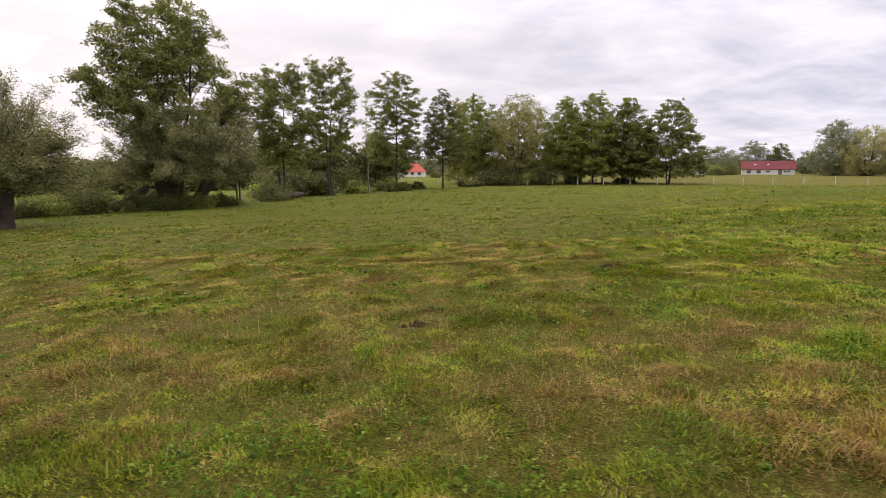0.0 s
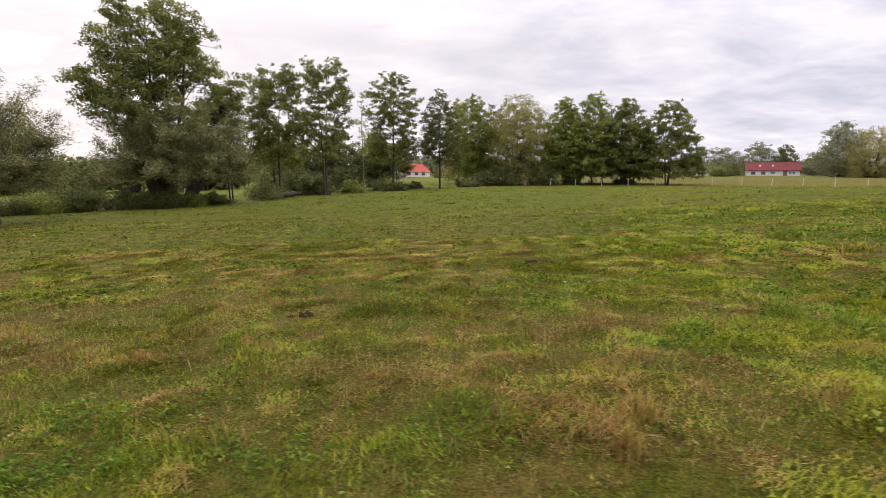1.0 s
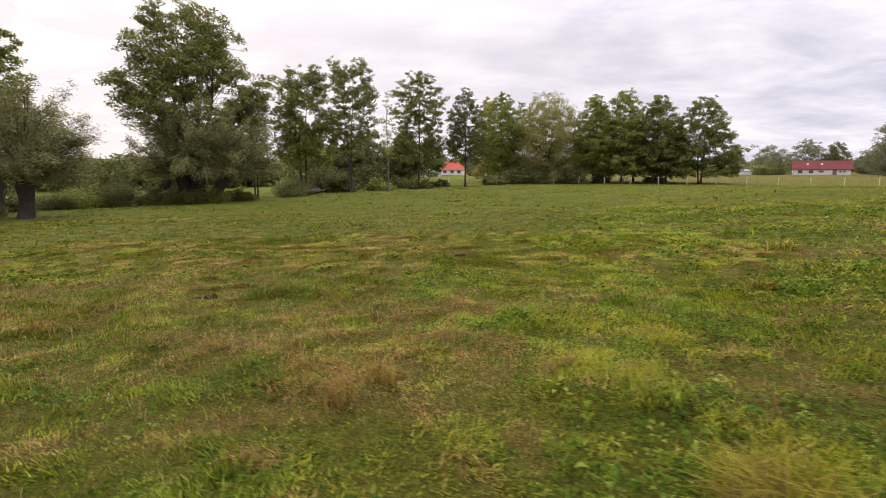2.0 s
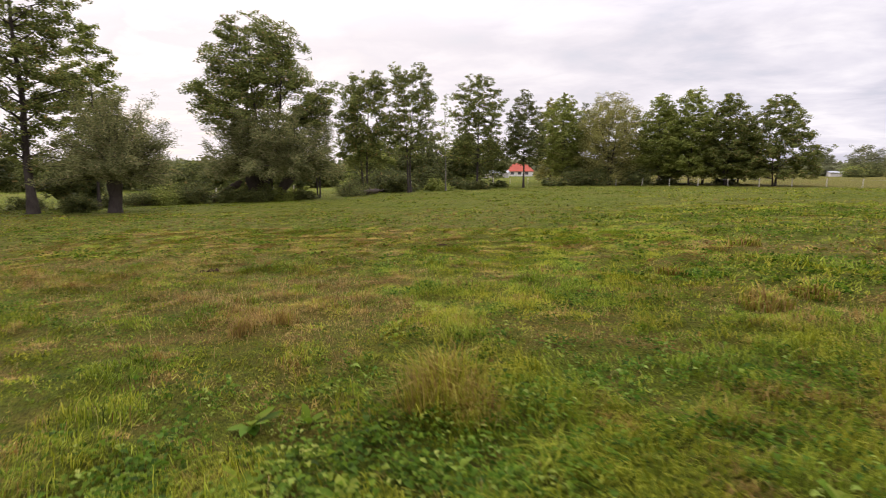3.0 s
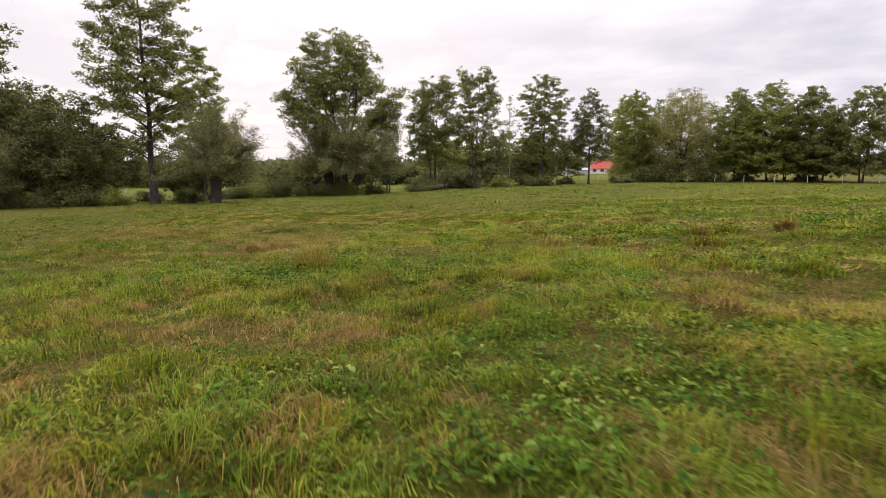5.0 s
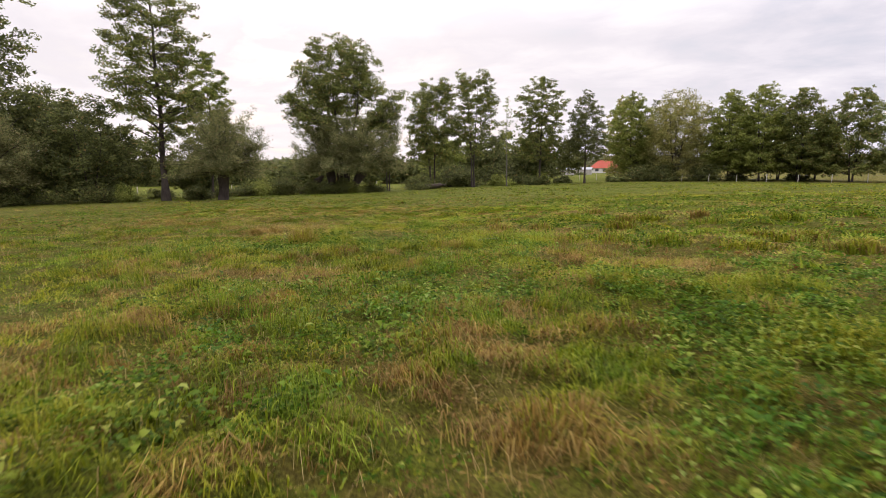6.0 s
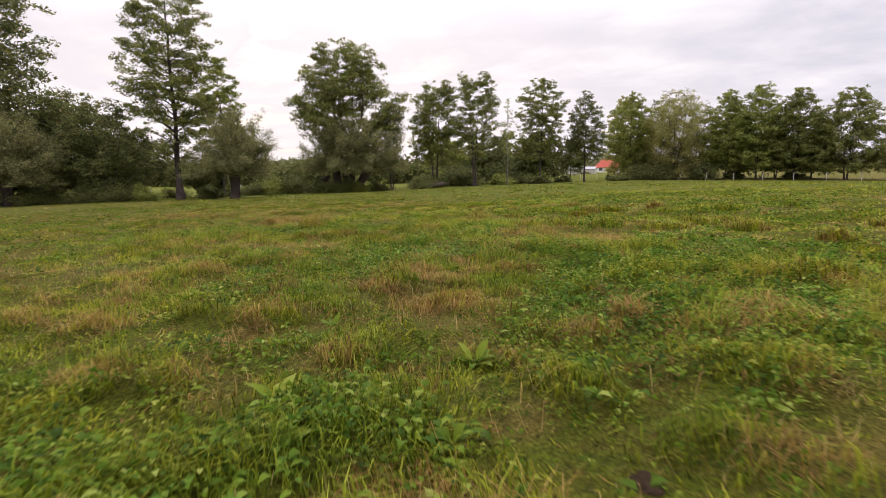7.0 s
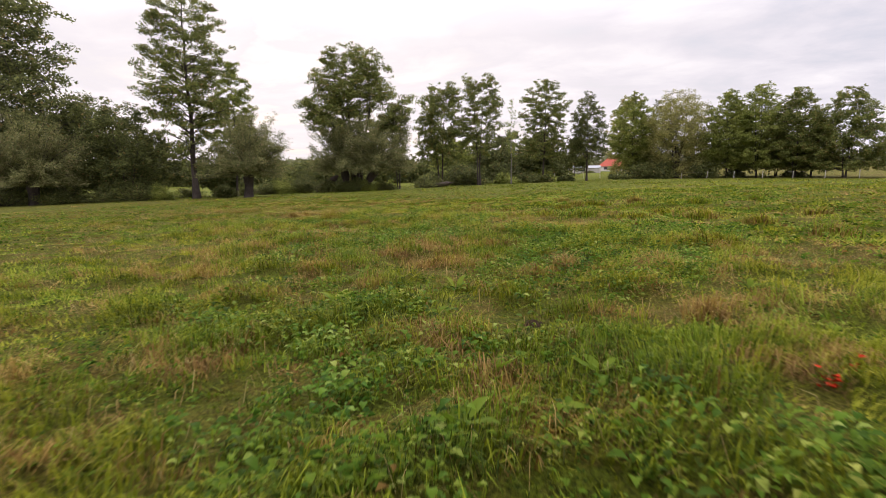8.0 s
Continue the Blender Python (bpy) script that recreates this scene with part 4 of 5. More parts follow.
BRAMBLES = ((-47, 24.5, 2.4, 2.2), (-52, 27, 2.6, 2.6), (-46.5, 18.0, 1.9, 2.2), (-49.5, 16.5, 2.0, 2.4), (-53, 15, 2.2, 2.6), (-57, 14, 2.2, 2.6), (-50.5, 21, 2.4, 2.6), (-61, 13, 2.4, 2.8), (-25.5, 47.8, 1.5, 1.5), (-27.3, 52.5, 1.9, 1.9), (-23.2, 49.6, 1.3, 1.4), (-37.5, 51, 1.5, 2.6), (-41, 48, 1.2, 2.6), (-44, 45, 1.1, 2.2), (-34.5, 50.5, 2.6, 2.4), (-46, 40, 1.1, 2.0), (-28.2, 50.6, 1.8, 1.8), (-33.6, 45.5, 2.5, 2.4), (-31.6, 46.2, 2.9, 2.0), (-36.5, 44, 1.1, 1.8), (-22.5, 52.5, 1.1, 1.4), (-38.8, 40.5, 1.0, 1.5), (-33, 34.5, 1.6, 1.3), (-31.0, 31.8, 1.5, 1.2), (-36.2, 28.6, 1.6, 1.4), (-39.0, 27.3, 2.3, 2.0), (-41.5, 25.0, 1.6, 1.8), (-20.2, 60.5, 1.8, 1.8), (-21.5, 66, 2.2, 1.9), (-43.5, 21.5, 1.5, 1.9), (-34.6, 42.6, 1.5, 1.9), (-32.4, 43.6, 1.7, 1.8), (-30.4, 45.4, 1.9, 1.7), (-28.0, 47.2, 1.7, 1.5), (-36.6, 40.8, 1.4, 1.7), (-24.4, 48.2, 1.6, 1.4))
for i, (x, y, H, R) in enumerate(BRAMBLES):
    bush("bramble_bush", "low tangled bramble bush at the field's edge", x, y, H, R, 130 + i, 4200, 0.15, LEAF_FRESH if i % 7 == 3 else LEAF_DARK, group="brambles")

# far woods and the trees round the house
# two of these willows wear the leaf colour with haze painted in
for i, (x, y, H, R, mat) in enumerate(((114.5, 153, 13.8, 8.0, LEAF_PALE), (111, 161, 15.8, 6.8, LEAF_HAZE), (126, 150, 12.6, 7.5, LEAF_PALE), (138, 156, 12.0, 8.0, LEAF_HAZE))):
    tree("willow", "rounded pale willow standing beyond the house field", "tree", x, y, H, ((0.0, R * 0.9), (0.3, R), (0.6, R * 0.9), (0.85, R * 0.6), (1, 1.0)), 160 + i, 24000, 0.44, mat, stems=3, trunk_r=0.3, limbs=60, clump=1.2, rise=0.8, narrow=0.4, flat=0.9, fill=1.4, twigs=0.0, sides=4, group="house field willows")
# the haze of distance is in the leaf colour, on all but one tree
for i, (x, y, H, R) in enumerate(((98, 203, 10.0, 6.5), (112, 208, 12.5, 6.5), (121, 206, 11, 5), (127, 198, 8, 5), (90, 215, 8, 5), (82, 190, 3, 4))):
    tree("broadleaf_tree", "one of the mostly haze-tinted broadleaf trees behind the red-roofed house", "tree", x, y, H, ((0.04, R * 0.8), (0.3, R), (0.6, R * 0.9), (0.85, R * 0.6), (1, 0.6)), 170 + i, 7000, 0.48, LEAF_HAZE if i != 2 else LEAF_DARK, stems=2, trunk_r=0.25, limbs=26, clump=1.3, twigs=0.0, sides=4, group="house trees")


def far_hedge():
    rng = np.random.default_rng(78)
    pts = []
    for i in range(170):
        k = (i + rng.random()) / 170
        x, y = -150 + 128 * k + rng.normal(0, 4), 62 + 102 * k + rng.normal(0, 4)
        H, R = rng.uniform(4.5, 8.0), rng.uniform(2.5, 4.5)
        pts.append(in_ball(230, rng) * [R, R, H * 0.55] + [x, y, float(land(x, y)) + H * 0.5])
    c = np.concatenate(pts)
    v, f = leaf_cards(c, 0.95, rng, 0.7)
    tagged(mesh_object("far_hedge", v, f, LEAF_DARK), "dark wild hedge bounding the meadow behind the willows", "hedge", kind="stuff")


far_hedge()


def far_woods():
    rng = np.random.default_rng(77)
    pts = []
    for i in range(520):
        az = radians(rng.uniform(48, 172))
        d = rng.uniform(330, 430)
        x, y = d * math.cos(az), d * math.sin(az)
        H = rng.uniform(7, 12) * (0.55 if az < radians(80) else 1.0) * (0.75 + 0.5 * float(value_noise(x, y, 60)))
        R = rng.uniform(4, 7)
        n = 110
        v = rng.normal(size=(n, 3)); v /= np.linalg.norm(v, axis=1, keepdims=True)
        v *= rng.uniform(0.6, 1.0, (n, 1))
        pts.append(v * [R, R, H * 0.5] + [x, y, float(land(x, y)) + H * 0.5])
    c = np.concatenate(pts)
    v, f = leaf_cards(c, 2.4, rng, 0.8)
    # no haze in the air: the greyed leaf colour stands in for it
    tagged(mesh_object("far_woods", v, f, LEAF_HAZE), "line of distant woodland along the horizon with haze tinted into its leaves", "woodland", kind="stuff")


far_woods()


# ---- buildings ----
def box(bm, lo, hi):
    m = Matrix.Translation([(a + b) / 2 for a, b in zip(lo, hi)]) @ Matrix.Diagonal([*(b - a for a, b in zip(lo, hi)), 1])
    return bmesh.ops.create_cube(bm, size=1, matrix=m)


def boxed(name, lo, hi, mat, parent, label="", bevel=0.0):
    bm = bmesh.new()
    box(bm, lo, hi)
    if bevel:
        bmesh.ops.bevel(bm, geom=bm.edges[:], offset=bevel, segments=2, affect="EDGES")
    return part(name, bm, mat, parent, label)


def gable_roof(L, W, eaves, ridge, over, mat, parent, hip=0.0, thick=0.16):
    """A roof with real thickness, its ridge along x."""
    bm = bmesh.new()
    x0, x1, w = -L / 2 - over, L / 2 + over, W / 2 + over
    drop = over * (ridge - eaves) / (W / 2)
    lower = []
    for dz in (0.0, thick):
        e = eaves - drop + dz
        lower.append([bm.verts.new(p) for p in ((x0, -w, e), (x1, -w, e), (x1, w, e), (x0, w, e), (x0 + hip, 0, ridge + dz), (x1 - hip, 0, ridge + dz))])
    for a, flip in ((lower[0], True), (lower[1], False)):
        for f in ((0, 1, 5, 4), (2, 3, 4, 5), (1, 2, 5), (3, 0, 4)):
            if len(f) == 3 and not hip:
                continue
            q = [a[i] for i in f]
            bm.faces.new(q[::-1] if flip else q)
    ring = (0, 1, 2, 3) if hip else (0, 1, 5, 2, 3, 4)
    for i, j in zip(ring, ring[1:] + ring[:1]):
        bm.faces.new([lower[0][i], lower[0][j], lower[1][j], lower[1][i]])
    return part("roof", bm, mat, parent)


def gable_walls(L, W, eaves, ridge, mat, parent, hip=False):
    bm = bmesh.new()
    pts = [(-W / 2, 0), (W / 2, 0), (W / 2, eaves), (0, eaves if hip else ridge - 0.02), (-W / 2, eaves)]
    a = [bm.verts.new((-L / 2, y, z)) for y, z in pts]
    b = [bm.verts.new((L / 2, y, z)) for y, z in pts]
    bm.faces.new(a[::-1]); bm.faces.new(b)
    for i in range(5):
        j = (i + 1) % 5
        bm.faces.new([a[i], a[j], b[j], b[i]])
    return part("wall", bm, mat, parent)


def window(parent, x, z, w, h, y):
    f = boxed("window", (x - w / 2, y - 0.06, z), (x + w / 2, y + 0.02, z + h), FRAME, parent)
    boxed("pane", (x - w / 2 + 0.08, y - 0.075, z + 0.08), (x - 0.03, y - 0.05, z + h - 0.08), PANE, f)
    boxed("pane", (x + 0.03, y - 0.075, z + 0.08), (x + w / 2 - 0.08, y - 0.05, z + h - 0.08), PANE, f)
    boxed("sill", (x - w / 2 - 0.08, y - 0.16, z - 0.07), (x + w / 2 + 0.08, y + 0.02, z), WHITEWASH, f)


def white_house():
    x, y = 106.2, 187
    h = thing("house", (x, y, float(land(x, y)) - 0.45), "long low white house with dark red tiled roof", "house", turn=-25)
    gable_walls(15.2, 7.4, 2.4, 4.75, WHITEWASH, h)
    roof = gable_roof(15.2, 7.4, 2.4, 4.75, 0.45, ROOF_RED, h)
    for cx, w, z, hh in ((-5.6, 1.2, 0.85, 1.0), (-2.7, 1.2, 0.85, 1.0), (0.0, 1.2, 1.15, 0.55), (4.9, 0.7, 1.2, 0.5), (5.9, 0.7, 1.2, 0.5)):
        window(h, cx, z, w, hh, -3.7)
    door = boxed("door", (2.9, -3.77, 0.05), (4.0, -3.68, 2.05), FRAME, h)
    boxed("handle", (3.8, -3.81, 1.0), (3.86, -3.76, 1.15), ROOF_GREY, door)
    for cx in (-3.7, 0.1):
        for k in (0,):
            bm = bmesh.new()
            box(bm, (cx - 0.28, -0.34, -0.05), (cx + 0.28, 0.34, 0.07))
            bmesh.ops.rotate(bm, cent=(0, 0, 0), matrix=Matrix.Rotation(math.atan2(2.35, 3.7), 3, "X"), verts=bm.verts)
            bmesh.ops.translate(bm, vec=(0, -1.85, 3.76), verts=bm.verts)
            part("skylight", bm, SKYLIGHT, roof)
    boxed("chimney", (5.2, 0.3, 4.0), (5.7, 0.8, 5.3), ROOF_ORANGE, h)


def red_house():
    x, y = -19.6, 260
    h = thing("house", (x, y, float(land(x, y)) + 0.2), "pale bungalow with orange-red hipped roof beyond the trees", "house", turn=6)
    gable_walls(12.6, 9.0, 2.6, 5.6, WHITEWASH, h, True)
    gable_roof(12.6, 9.0, 2.6, 6.0, 0.5, ROOF_ORANGE, h, hip=4.0)
    for cx in (-3.4, 0.0, 3.2):
        window(h, cx, 0.8, 1.6, 1.3, -4.5)
    boxed("chimney", (1.0, 0.2, 5.2), (1.5, 0.7, 6.7), ROOF_RED, h)


def low_barn():
    x, y = -29, 232
    h = thing("barn", (x, y, float(land(x, y))), "low pale barn with flat grey sheet roof", "barn", turn=4)
    gable_walls(15.0, 7.0, 2.3, 3.2, DULL_PLASTER, h)
    gable_roof(15.0, 7.0, 2.3, 3.2, 0.3, ROOF_GREY, h)
    for cx in (-4.5, 0.5):
        window(h, cx, 0.9, 1.8, 0.8, -3.5)


def small_shed():
    x, y = 83, 186
    h = thing("shed", (x, y, float(land(x, y)) - 0.2), "small pale shed with shallow light roof in the far field", "shed")
    gable_walls(4.4, 3.0, 1.2, 1.7, WHITEWASH, h)
    gable_roof(4.4, 3.0, 1.2, 1.7, 0.2, ROOF_GREY, h)


white_house()
red_house()
low_barn()
small_shed()


# ---- fences ----
def post_mesh(tall, wide):
    """A square post with worn, slanting top."""
    bm = bmesh.new()
    box(bm, (-wide / 2, -wide / 2, -0.25), (wide / 2, wide / 2, tall))
    bmesh.ops.bevel(bm, geom=bm.edges[:], offset=wide * 0.16, segments=2, affect="EDGES")
    for v in bm.verts:
        if v.co.z > tall * 0.8:
            v.co.z += v.co.x * 0.25
    me = bpy.data.meshes.new("post")
    bm.to_mesh(me); bm.free()
    me.materials.append(POST)
    return me


def fence(label, spots, tall=1.35, wide=0.11, tapes=(1.15,)):
    rng = np.random.default_rng(len(spots))
    x0, y0 = spots[0]
    z0 = float(height(x0, y0))
    f = thing("fence", (x0, y0, z0), label, "fence")
    me = post_mesh(tall, wide)
    tops = []
    for x, y in spots:
        p = new("post", me)
        p.parent = f
        z = float(height(x, y)) - z0
        p.matrix_local = pose(x - x0, y - y0, z, rng.normal(0, 1.6), rng.normal(0, 1.6), rng.uniform(0, 90)) @ Matrix.Scale(rng.uniform(0.93, 1.06), 4)
        tops.append((x - x0, y - y0, z))
    for t in tapes:
        paths = []
        for a, b in zip(tops[:-1], tops[1:]):
            a, b = np.array(a) + [0, 0, t], np.array(b) + [0, 0, t]
            mid = (a + b) / 2 - [0, 0, 0.03]
            paths.append((np.array([a, mid, b]), [0.006] * 3))
        v, q = tubes(paths, 4)
        mesh_object("wire", v, q, TAPE, f)
    return f


fence("pale wooden post fence with thin wires along the pasture", [(18.5 + 4.464 * k, 102.2 - 1.108 * k) for k in range(-2, 16)])
fence("distant post fence running back behind the trees", [(9.6 - 4.2 * k, 104.4 + 3.2 * k) for k in range(0, 12)], 1.3)
fence("old wooden posts in the meadow behind the willows", [(-38.2, 103.5), (-44, 117), (-50, 100), (-56, 83), (-61, 67), (-66, 52), (-70, 40), (-74, 28)], 1.4, 0.17, ())


# ---- small things ----
def fallen_trunk(x, y, turn, length, r, seed, label, rise=0.0):
    rng = np.random.default_rng(seed)
    g = float(height(x, y))
    ob = thing("fallen_trunk", (x, y, g), label, "dead wood", turn=turn)
    line = grow((-length / 2, 0, r * 0.6), (length / 2, 0, r * 1.9 + rise), 9, 0.16, rng)
    ring = np.linspace(0, 8, 33)
    line33 = np.stack([np.interp(ring, np.arange(9), line[:, j]) for j in range(3)], -1)
    girth = np.interp(ring, np.arange(9), [1.5, 1.25, 1.0, 0.95, 0.9, 0.95, 1.1, 1.0, 0.45])
    v, f = tubes([(line33, r * girth)], 12)
    mid = np.repeat(line33, 12, axis=0)
    swell = np.array([1 + 0.34 * noise.noise(Vector(p) * (1.1 / r) * 0.5 + Vector((seed, 0, 0))) + 0.16 * noise.noise(Vector(p) * (2.6 / r) * 0.5) for p in v])
    v = mid + (v - mid) * swell[:, None]
    mesh_object("trunk", v, f, DEADWOOD, ob, smooth=True)
    for i in range(7):
        k = rng.integers(2, 9)
        d = rng.normal(size=3) * [0.6, 1, 0.8]; d[2] = abs(d[2])
        v, f = tubes([(grow(line[k], line[k] + d / np.linalg.norm(d) * length * rng.uniform(0.12, 0.3), 5, 0.2, rng), r * np.linspace(0.35, 0.06, 5))], 5)
        mesh_object("branch", v, f, DEADWOOD, ob, smooth=True)


fallen_trunk(-29.5, 48.8, 31, 2.8, 0.34, 3, "gnarled leaning willow trunk broken off with splintered limbs", 1.7)
fallen_trunk(-19.2, 64.5, -15, 3.2, 0.32, 4, "weathered fallen trunk lying at the pasture edge")
fallen_trunk(-34.0, 42.0, 35, 1.6, 0.10, 5, "broken grey branch lying on the grass")


def bale_heap(x, y):
    g = float(land(x, y))
    for i, (dx, s_) in enumerate(((0, 1.0), (1.5, 0.9), (2.9, 0.95), (4.2, 0.8))):
        bm = bmesh.new()
        bmesh.ops.create_cone(bm, cap_ends=True, segments=20, radius1=0.62 * s_, radius2=0.62 * s_, depth=1.25, matrix=Matrix.Rotation(radians(90), 4, "X"))
        bmesh.ops.bevel(bm, geom=[e for e in bm.edges if len(e.link_faces) == 2 and max(len(f.verts) for f in e.link_faces) > 4], offset=0.16, segments=3, affect="EDGES")
        me = bpy.data.meshes.new("bale")
        bm.to_mesh(me); bm.free()
        me.materials.append(WRAP)
        ob = new("wrapped_bale", me)
        ob.location = (x + dx, y + 0.2 * math.sin(i * 2), g + 0.6 * s_)
        tagged(ob, "round hay bale wrapped in white film", "hay bale", "wrapped bales")


bale_heap(-98.5, 125)


def dung(x, y, r, seed):
    rng = np.random.default_rng(seed)
    bm = bmesh.new()
    for i in range(11):
        a, q = rng.random() * 6.28, r * math.sqrt(rng.random())
        s_ = rng.uniform(0.3, 0.5) * r
        bmesh.ops.create_icosphere(bm, subdivisions=1, radius=s_, matrix=Matrix.Translation((math.cos(a) * q, math.sin(a) * q, s_ * 0.45 + (r - q) * 0.25)))
    for v in bm.verts:
        v.co += Vector(rng.normal(0, r * 0.03, 3)); v.co.z *= 0.75
    me = bpy.data.meshes.new("dung_heap")
    bm.to_mesh(me); bm.free()
    me.materials.append(SOIL)
    ob = new("dung_heap", me)
    ob.location = (x, y, float(height(x, y)))
    tagged(ob, "small dark heap of dung on the grass", "dung", "dung heaps")


for i, (x, y, r) in enumerate(((-0.56, 7.65, 0.11), (3.45, 11.98, 0.12), (-0.75, 7.55, 0.06), (3.8, 12.2, 0.07))):
    dung(x, y, r, 300 + i)


def tuft(x, y, h, r, n, dry, seed, label):
    """A tussock: long arching blades fanning out of a narrow foot."""
    rng = np.random.default_rng(seed)
    a, q = rng.random(n) * 2 * np.pi, r * rng.random(n) ** 0.9
    bump_x, bump_y = rng.normal(0, r * 0.15, 5), rng.normal(0, r * 0.15, 5)
    heart = rng.integers(0, 5, n)
    px, py = x + bump_x[heart] + np.cos(a) * q * 0.6, y + bump_y[heart] + np.sin(a) * q * 0.6
    hh = h * rng.uniform(0.35, 1.15, n) * rng.uniform(0.6, 1.1, 5)[heart]
    ob = blades("grass_tuft", px, py, hh, rng.uniform(0.004, 0.008, n) * (1 + float(lane_distance(np.array([x]), np.array([y]))[0]) / 3.0), 1.12, rng, BLADE, label, "grass tuft", 2, kind="", dry=np.clip(rng.normal(dry, 0.14, n), 0, 1), az=np.where(rng.random(n) < 0.5, a, rng.random() * 6.28) + rng.normal(0, 0.6, n))
    tagged(ob, group="grass tufts")


MID_TUFTS = ((10.5, 2.8), (12.0, 5.1), (11.8, 3.5), (12.7, 6.0), (12.8, 3.2), (14.2, 5.1), (15.5, 9.8), (15.7, 5.5), (16.9, 9.3), (16.1, 4.5), (16.8, 6.1), (16.7, 3.4), (18.7, 10.4), (13.8, 2.9), (14.7, 8.2), (18.0, 6.5), (13.2, 9.0), (15.2, 2.7))
TUFTS = ((5.9, 1.75, 0.58, 0.50, 800, 0.30), (6.25, 1.55, 0.36, 0.40, 420, 0.34), (3.03, 3.38, 0.30, 0.24, 220, 0.50), (9.56, 5.68, 0.32, 0.5, 600, 0.36), (8.68, 7.97, 0.26, 0.4, 380, 0.38), (15.2, -5.7, 0.34, 0.22, 260, 0.50), (10.4, 6.6, 0.30, 0.5, 420, 0.28),
         (12.6, 8.2, 0.34, 0.4, 360, 0.40), (14.6, 9.5, 0.44, 0.3, 300, 0.45), (13.4, -7.4, 0.24, 0.35, 320, 0.25), (12.2, -3.2, 0.24, 0.4, 320, 0.30), (14.9, -2.4, 0.26, 0.45, 360, 0.28), (16.8, 2.7, 0.36, 0.5, 450, 0.26),
         (17.9, 0.4, 0.32, 0.5, 420, 0.28), (11.0, 12.4, 0.30, 0.45, 360, 0.35), (16.6, 5.2, 0.34, 0.5, 420, 0.32), (19.5, 4.0, 0.36, 0.5, 420, 0.36), (15.1, -8.9, 0.34, 0.30, 260, 0.34), (16.8, -7.9, 0.28, 0.30, 240, 0.62),
         (7.4, -0.6, 0.24, 0.3, 260, 0.25), (17.0, -3.6, 0.30, 0.45, 360, 0.22), (3.3, 3.9, 0.34, 0.3, 240, 0.52), (18.8, -1.8, 0.34, 0.5, 360, 0.30), (8.0, 1.8, 0.26, 0.35, 260, 0.22)) + tuple((x, y, 0.19 + 0.03 * (i % 5), 0.50 + 0.12 * (i % 3), 300, 0.10 + 0.05 * (i % 4)) for i, (x, y) in enumerate(MID_TUFTS))
for i, (x, y, h, r, n, d) in enumerate(TUFTS):
    tuft(x, y, h, r, n, d, 400 + i, "tall uncropped grass tuft with dry tips" if d > 0.33 else "tall uncropped tuft of green grass")


def dock_plant(x, y, size, n, seed, label):
    """A dock: long wavy leaves rising from one root, each a mesh of its own."""
    rng = np.random.default_rng(seed)
    ob = thing("dock_plant", (x, y, float(height(x, y))), label, "plant", "docks")
    for i in range(n):
        az, el = rng.random() * 2 * math.pi, rng.uniform(0.35, 1.1)
        L, W = size * rng.uniform(0.7, 1.2), size * rng.uniform(0.28, 0.4)
        k = np.array([0.0, 0.15, 0.35, 0.55, 0.75, 0.9, 1.0])
        half = np.array([0.05, 0.10, 0.85, 1.0, 0.75, 0.35, 0.02]) * W / 2
        bend = el - k * rng.uniform(0.3, 1.1)
        out = np.concatenate([[0], np.cumsum(np.diff(k) * L * np.cos(bend[1:]))])
        up = np.concatenate([[0], np.cumsum(np.diff(k) * L * np.sin(bend[1:]))]) + 0.01
        wave = np.sin(k * 9 + seed) * 0.08 * W
        rows = [np.stack([out, half * sgn, up + abs(sgn) * (0.18 * half + wave)], -1) for sgn in (-1, 0, 1)]
        v = np.concatenate(rows)
        c, s_ = math.cos(az), math.sin(az)
        v = np.stack([v[:, 0] * c - v[:, 1] * s_, v[:, 0] * s_ + v[:, 1] * c, v[:, 2]], -1)
        idx = np.arange(21).reshape(3, 7)
        f = np.concatenate([np.stack([idx[r, :-1], idx[r, 1:], idx[r + 1, 1:], idx[r + 1, :-1]], -1) for r in (0, 1)])
        mesh_object("leaf", v, f, HERB, ob, smooth=True, dry=np.full(21, rng.choice([0.0, 0.0, 0.0, 0.0, 0.25])), tone=np.full(21, np.clip(rng.normal(0.55, 0.25), 0, 1)))


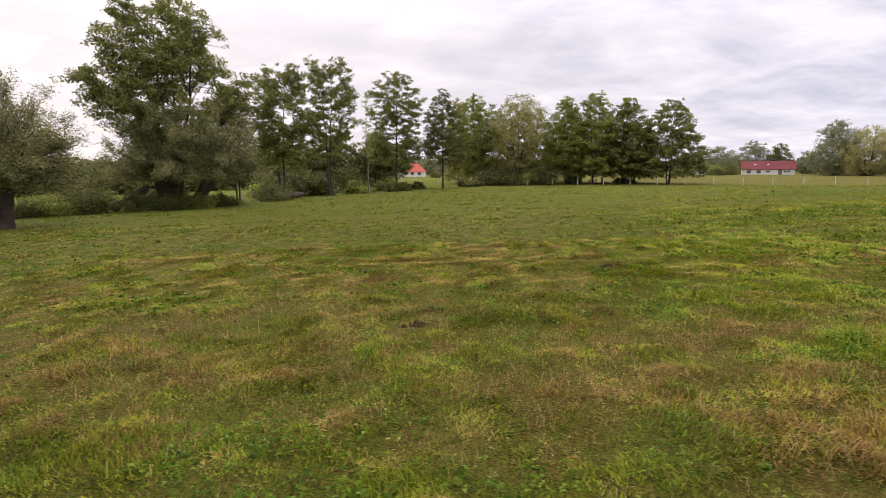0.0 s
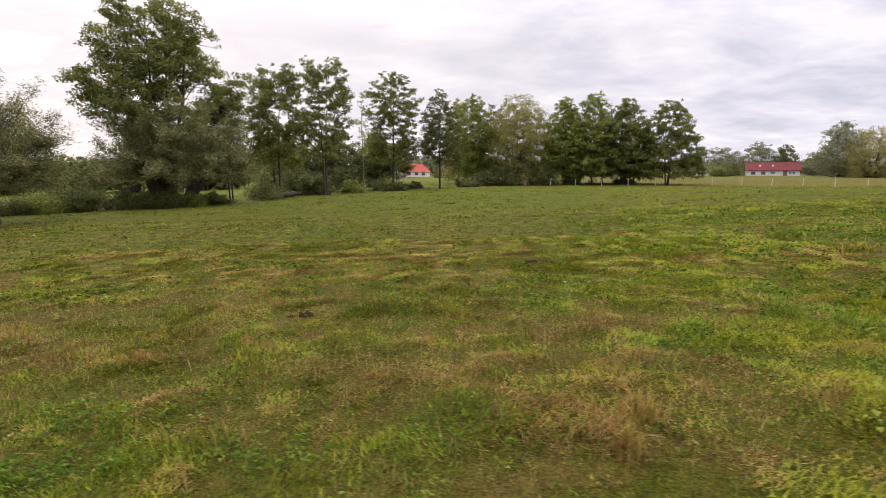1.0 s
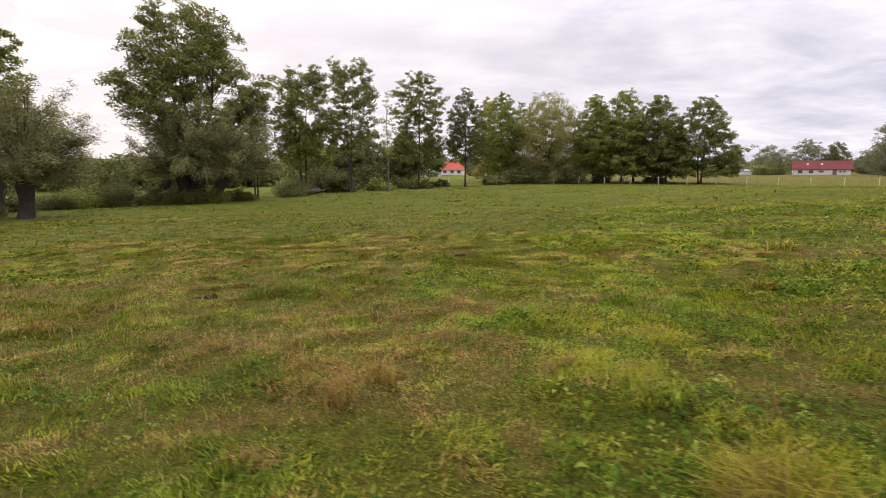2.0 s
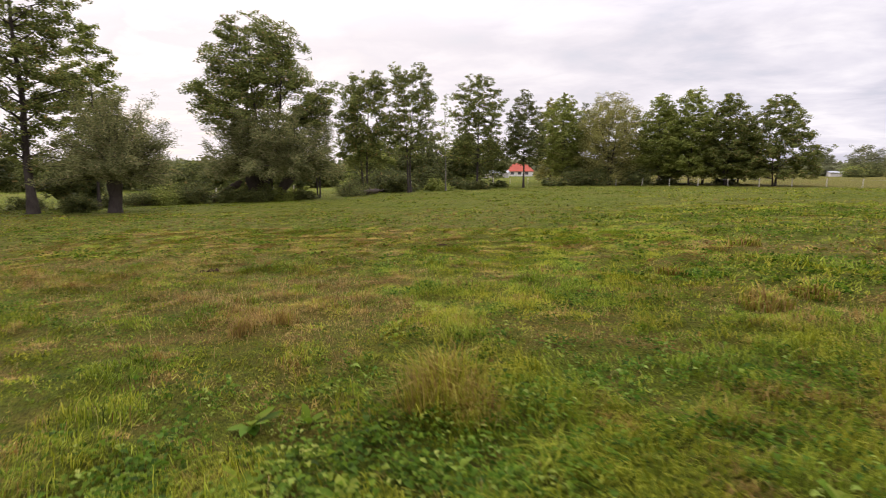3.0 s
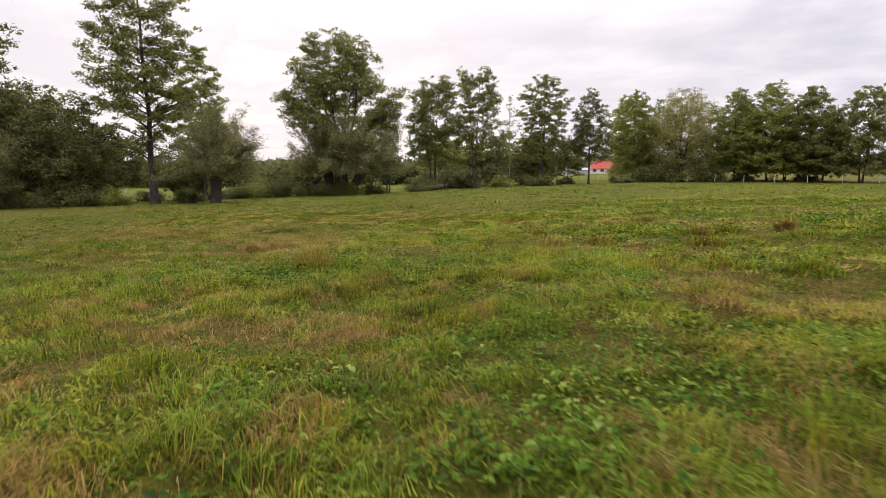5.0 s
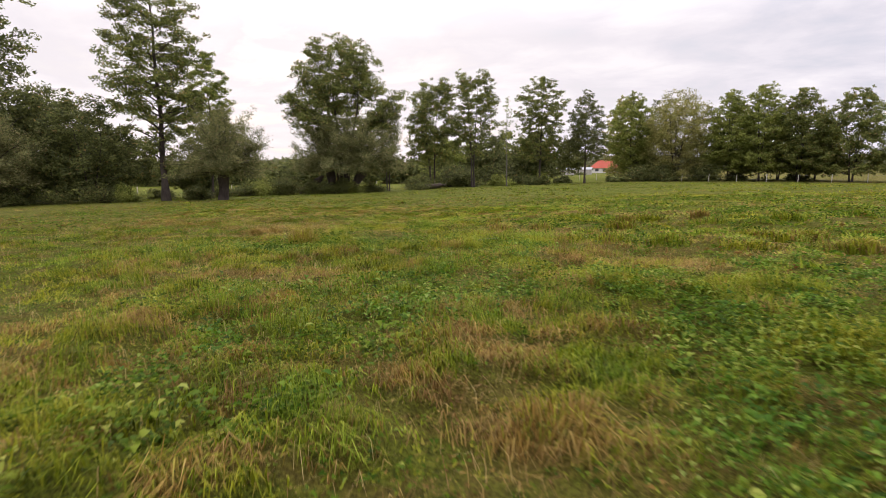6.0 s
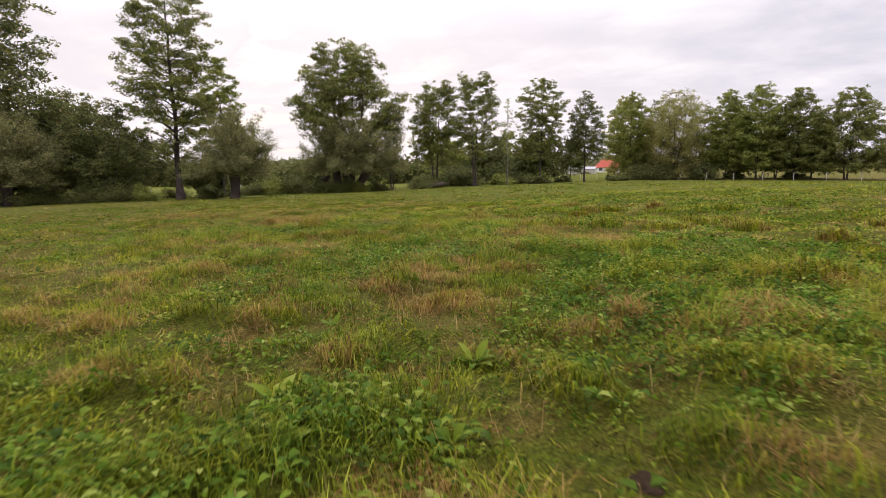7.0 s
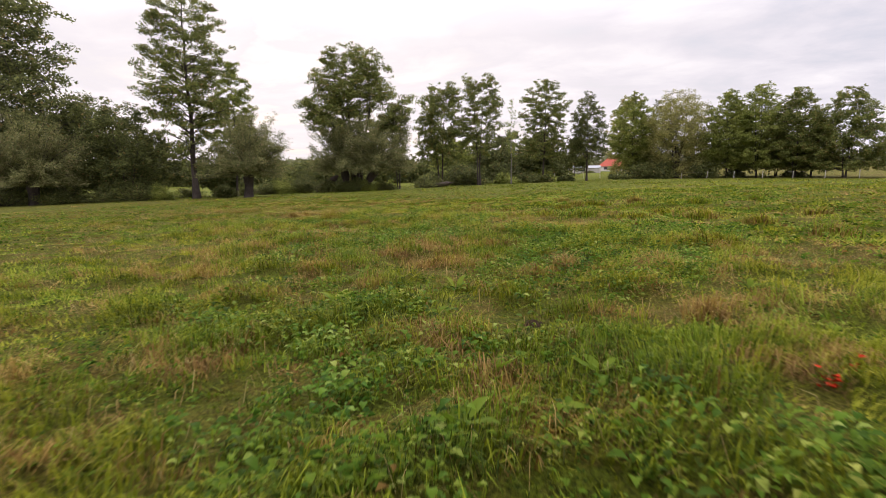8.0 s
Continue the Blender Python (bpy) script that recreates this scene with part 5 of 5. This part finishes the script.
for i, (x, y, z_, n) in enumerate(((5.78, 0.24, 0.24, 7), (5.12, 0.22, 0.22, 7), (4.62, 1.11, 0.24, 8), (5.0, 1.3, 0.2, 7), (6.68, 6.13, 0.16, 6), (13.5, -8.3, 0.22, 8), (13.9, -8.7, 0.2, 7), (15.6, -9.6, 0.22, 8), (16.0, -10.0, 0.24, 8), (16.2, -9.4, 0.2, 7),
                                   (15.7, -10.4, 0.22, 8), (14.3, -7.2, 0.2, 7), (14.6, -8.3, 0.18, 7), (12.9, -6.9, 0.16, 6), (11.9, -6.4, 0.15, 6), (9.0, -2.6, 0.15, 6), (8.4, 0.8, 0.16, 6), (17.6, -8.2, 0.16, 6), (17.2, -6.6, 0.15, 6), (4.2, -0.7, 0.14, 6), (9.4, 3.0, 0.16, 6), (10.9, -3.6, 0.15, 6))):
    dock_plant(x, y, z_, n, 500 + i, "broad-leaved dock plant with wavy green leaves")


def molehill(x, y, r, seed):
    rng = np.random.default_rng(seed)
    bm = bmesh.new()
    bmesh.ops.create_icosphere(bm, subdivisions=3, radius=r)
    for v in bm.verts:
        v.co.z = max(v.co.z, -0.3 * r) * 0.55
        v.co *= 1 + 0.35 * (noise.noise(v.co * (5 / r * 0.12) * 3 + Vector((seed, 0, 0)))) + rng.normal(0, 0.03)
    me = bpy.data.meshes.new("molehill")
    bm.to_mesh(me); bm.free()
    me.materials.append(SOIL)
    ob = new("molehill", me)
    ob.location = (x, y, float(height(x, y)))
    tagged(ob, "low crumbly heap of dark bare earth", "molehill", "molehills")


for i, (x, y, r) in enumerate(((15.5, -8.34, 0.075), (9.3, -2.17, 0.09))):
    molehill(x, y, r, 600 + i)


def stick(x, y, turn, length, seed):
    rng = np.random.default_rng(seed)
    ob = thing("stick", (x, y, float(height(x, y)) + 0.05), "bleached dry stick lying in the grass", "stick", turn=turn)
    v, f = tubes([(grow((-length / 2, 0, 0), (length / 2, 0, 0.05), 6, 0.1, rng), np.linspace(0.009, 0.004, 6))], 5)
    mesh_object("stem", v, f, BARK_PALE, ob, smooth=True)
    v, f = tubes([(grow((0, 0, 0.02), (length * 0.2, length * 0.16, 0.1), 4, 0.1, rng), np.linspace(0.005, 0.002, 4))], 4)
    mesh_object("side_twig", v, f, BARK_PALE, ob, smooth=True)


stick(10.25, 2.32, 10, 0.5, 1)
stick(4.36, -0.71, 70, 0.3, 2)


def red_sorrel(x, y, seed):
    rng = np.random.default_rng(seed)
    n = 9
    ob = leaf_rosettes("sorrel", np.full(1, x), np.full(1, y), n, np.full(1, 0.050), np.full(1, 0.11), rng, PETAL, "small plant with bright red autumn leaves", "plant", 0.7, kind="")


red_sorrel(17.34, -9.25, 9)
red_sorrel(17.52, -9.02, 10)
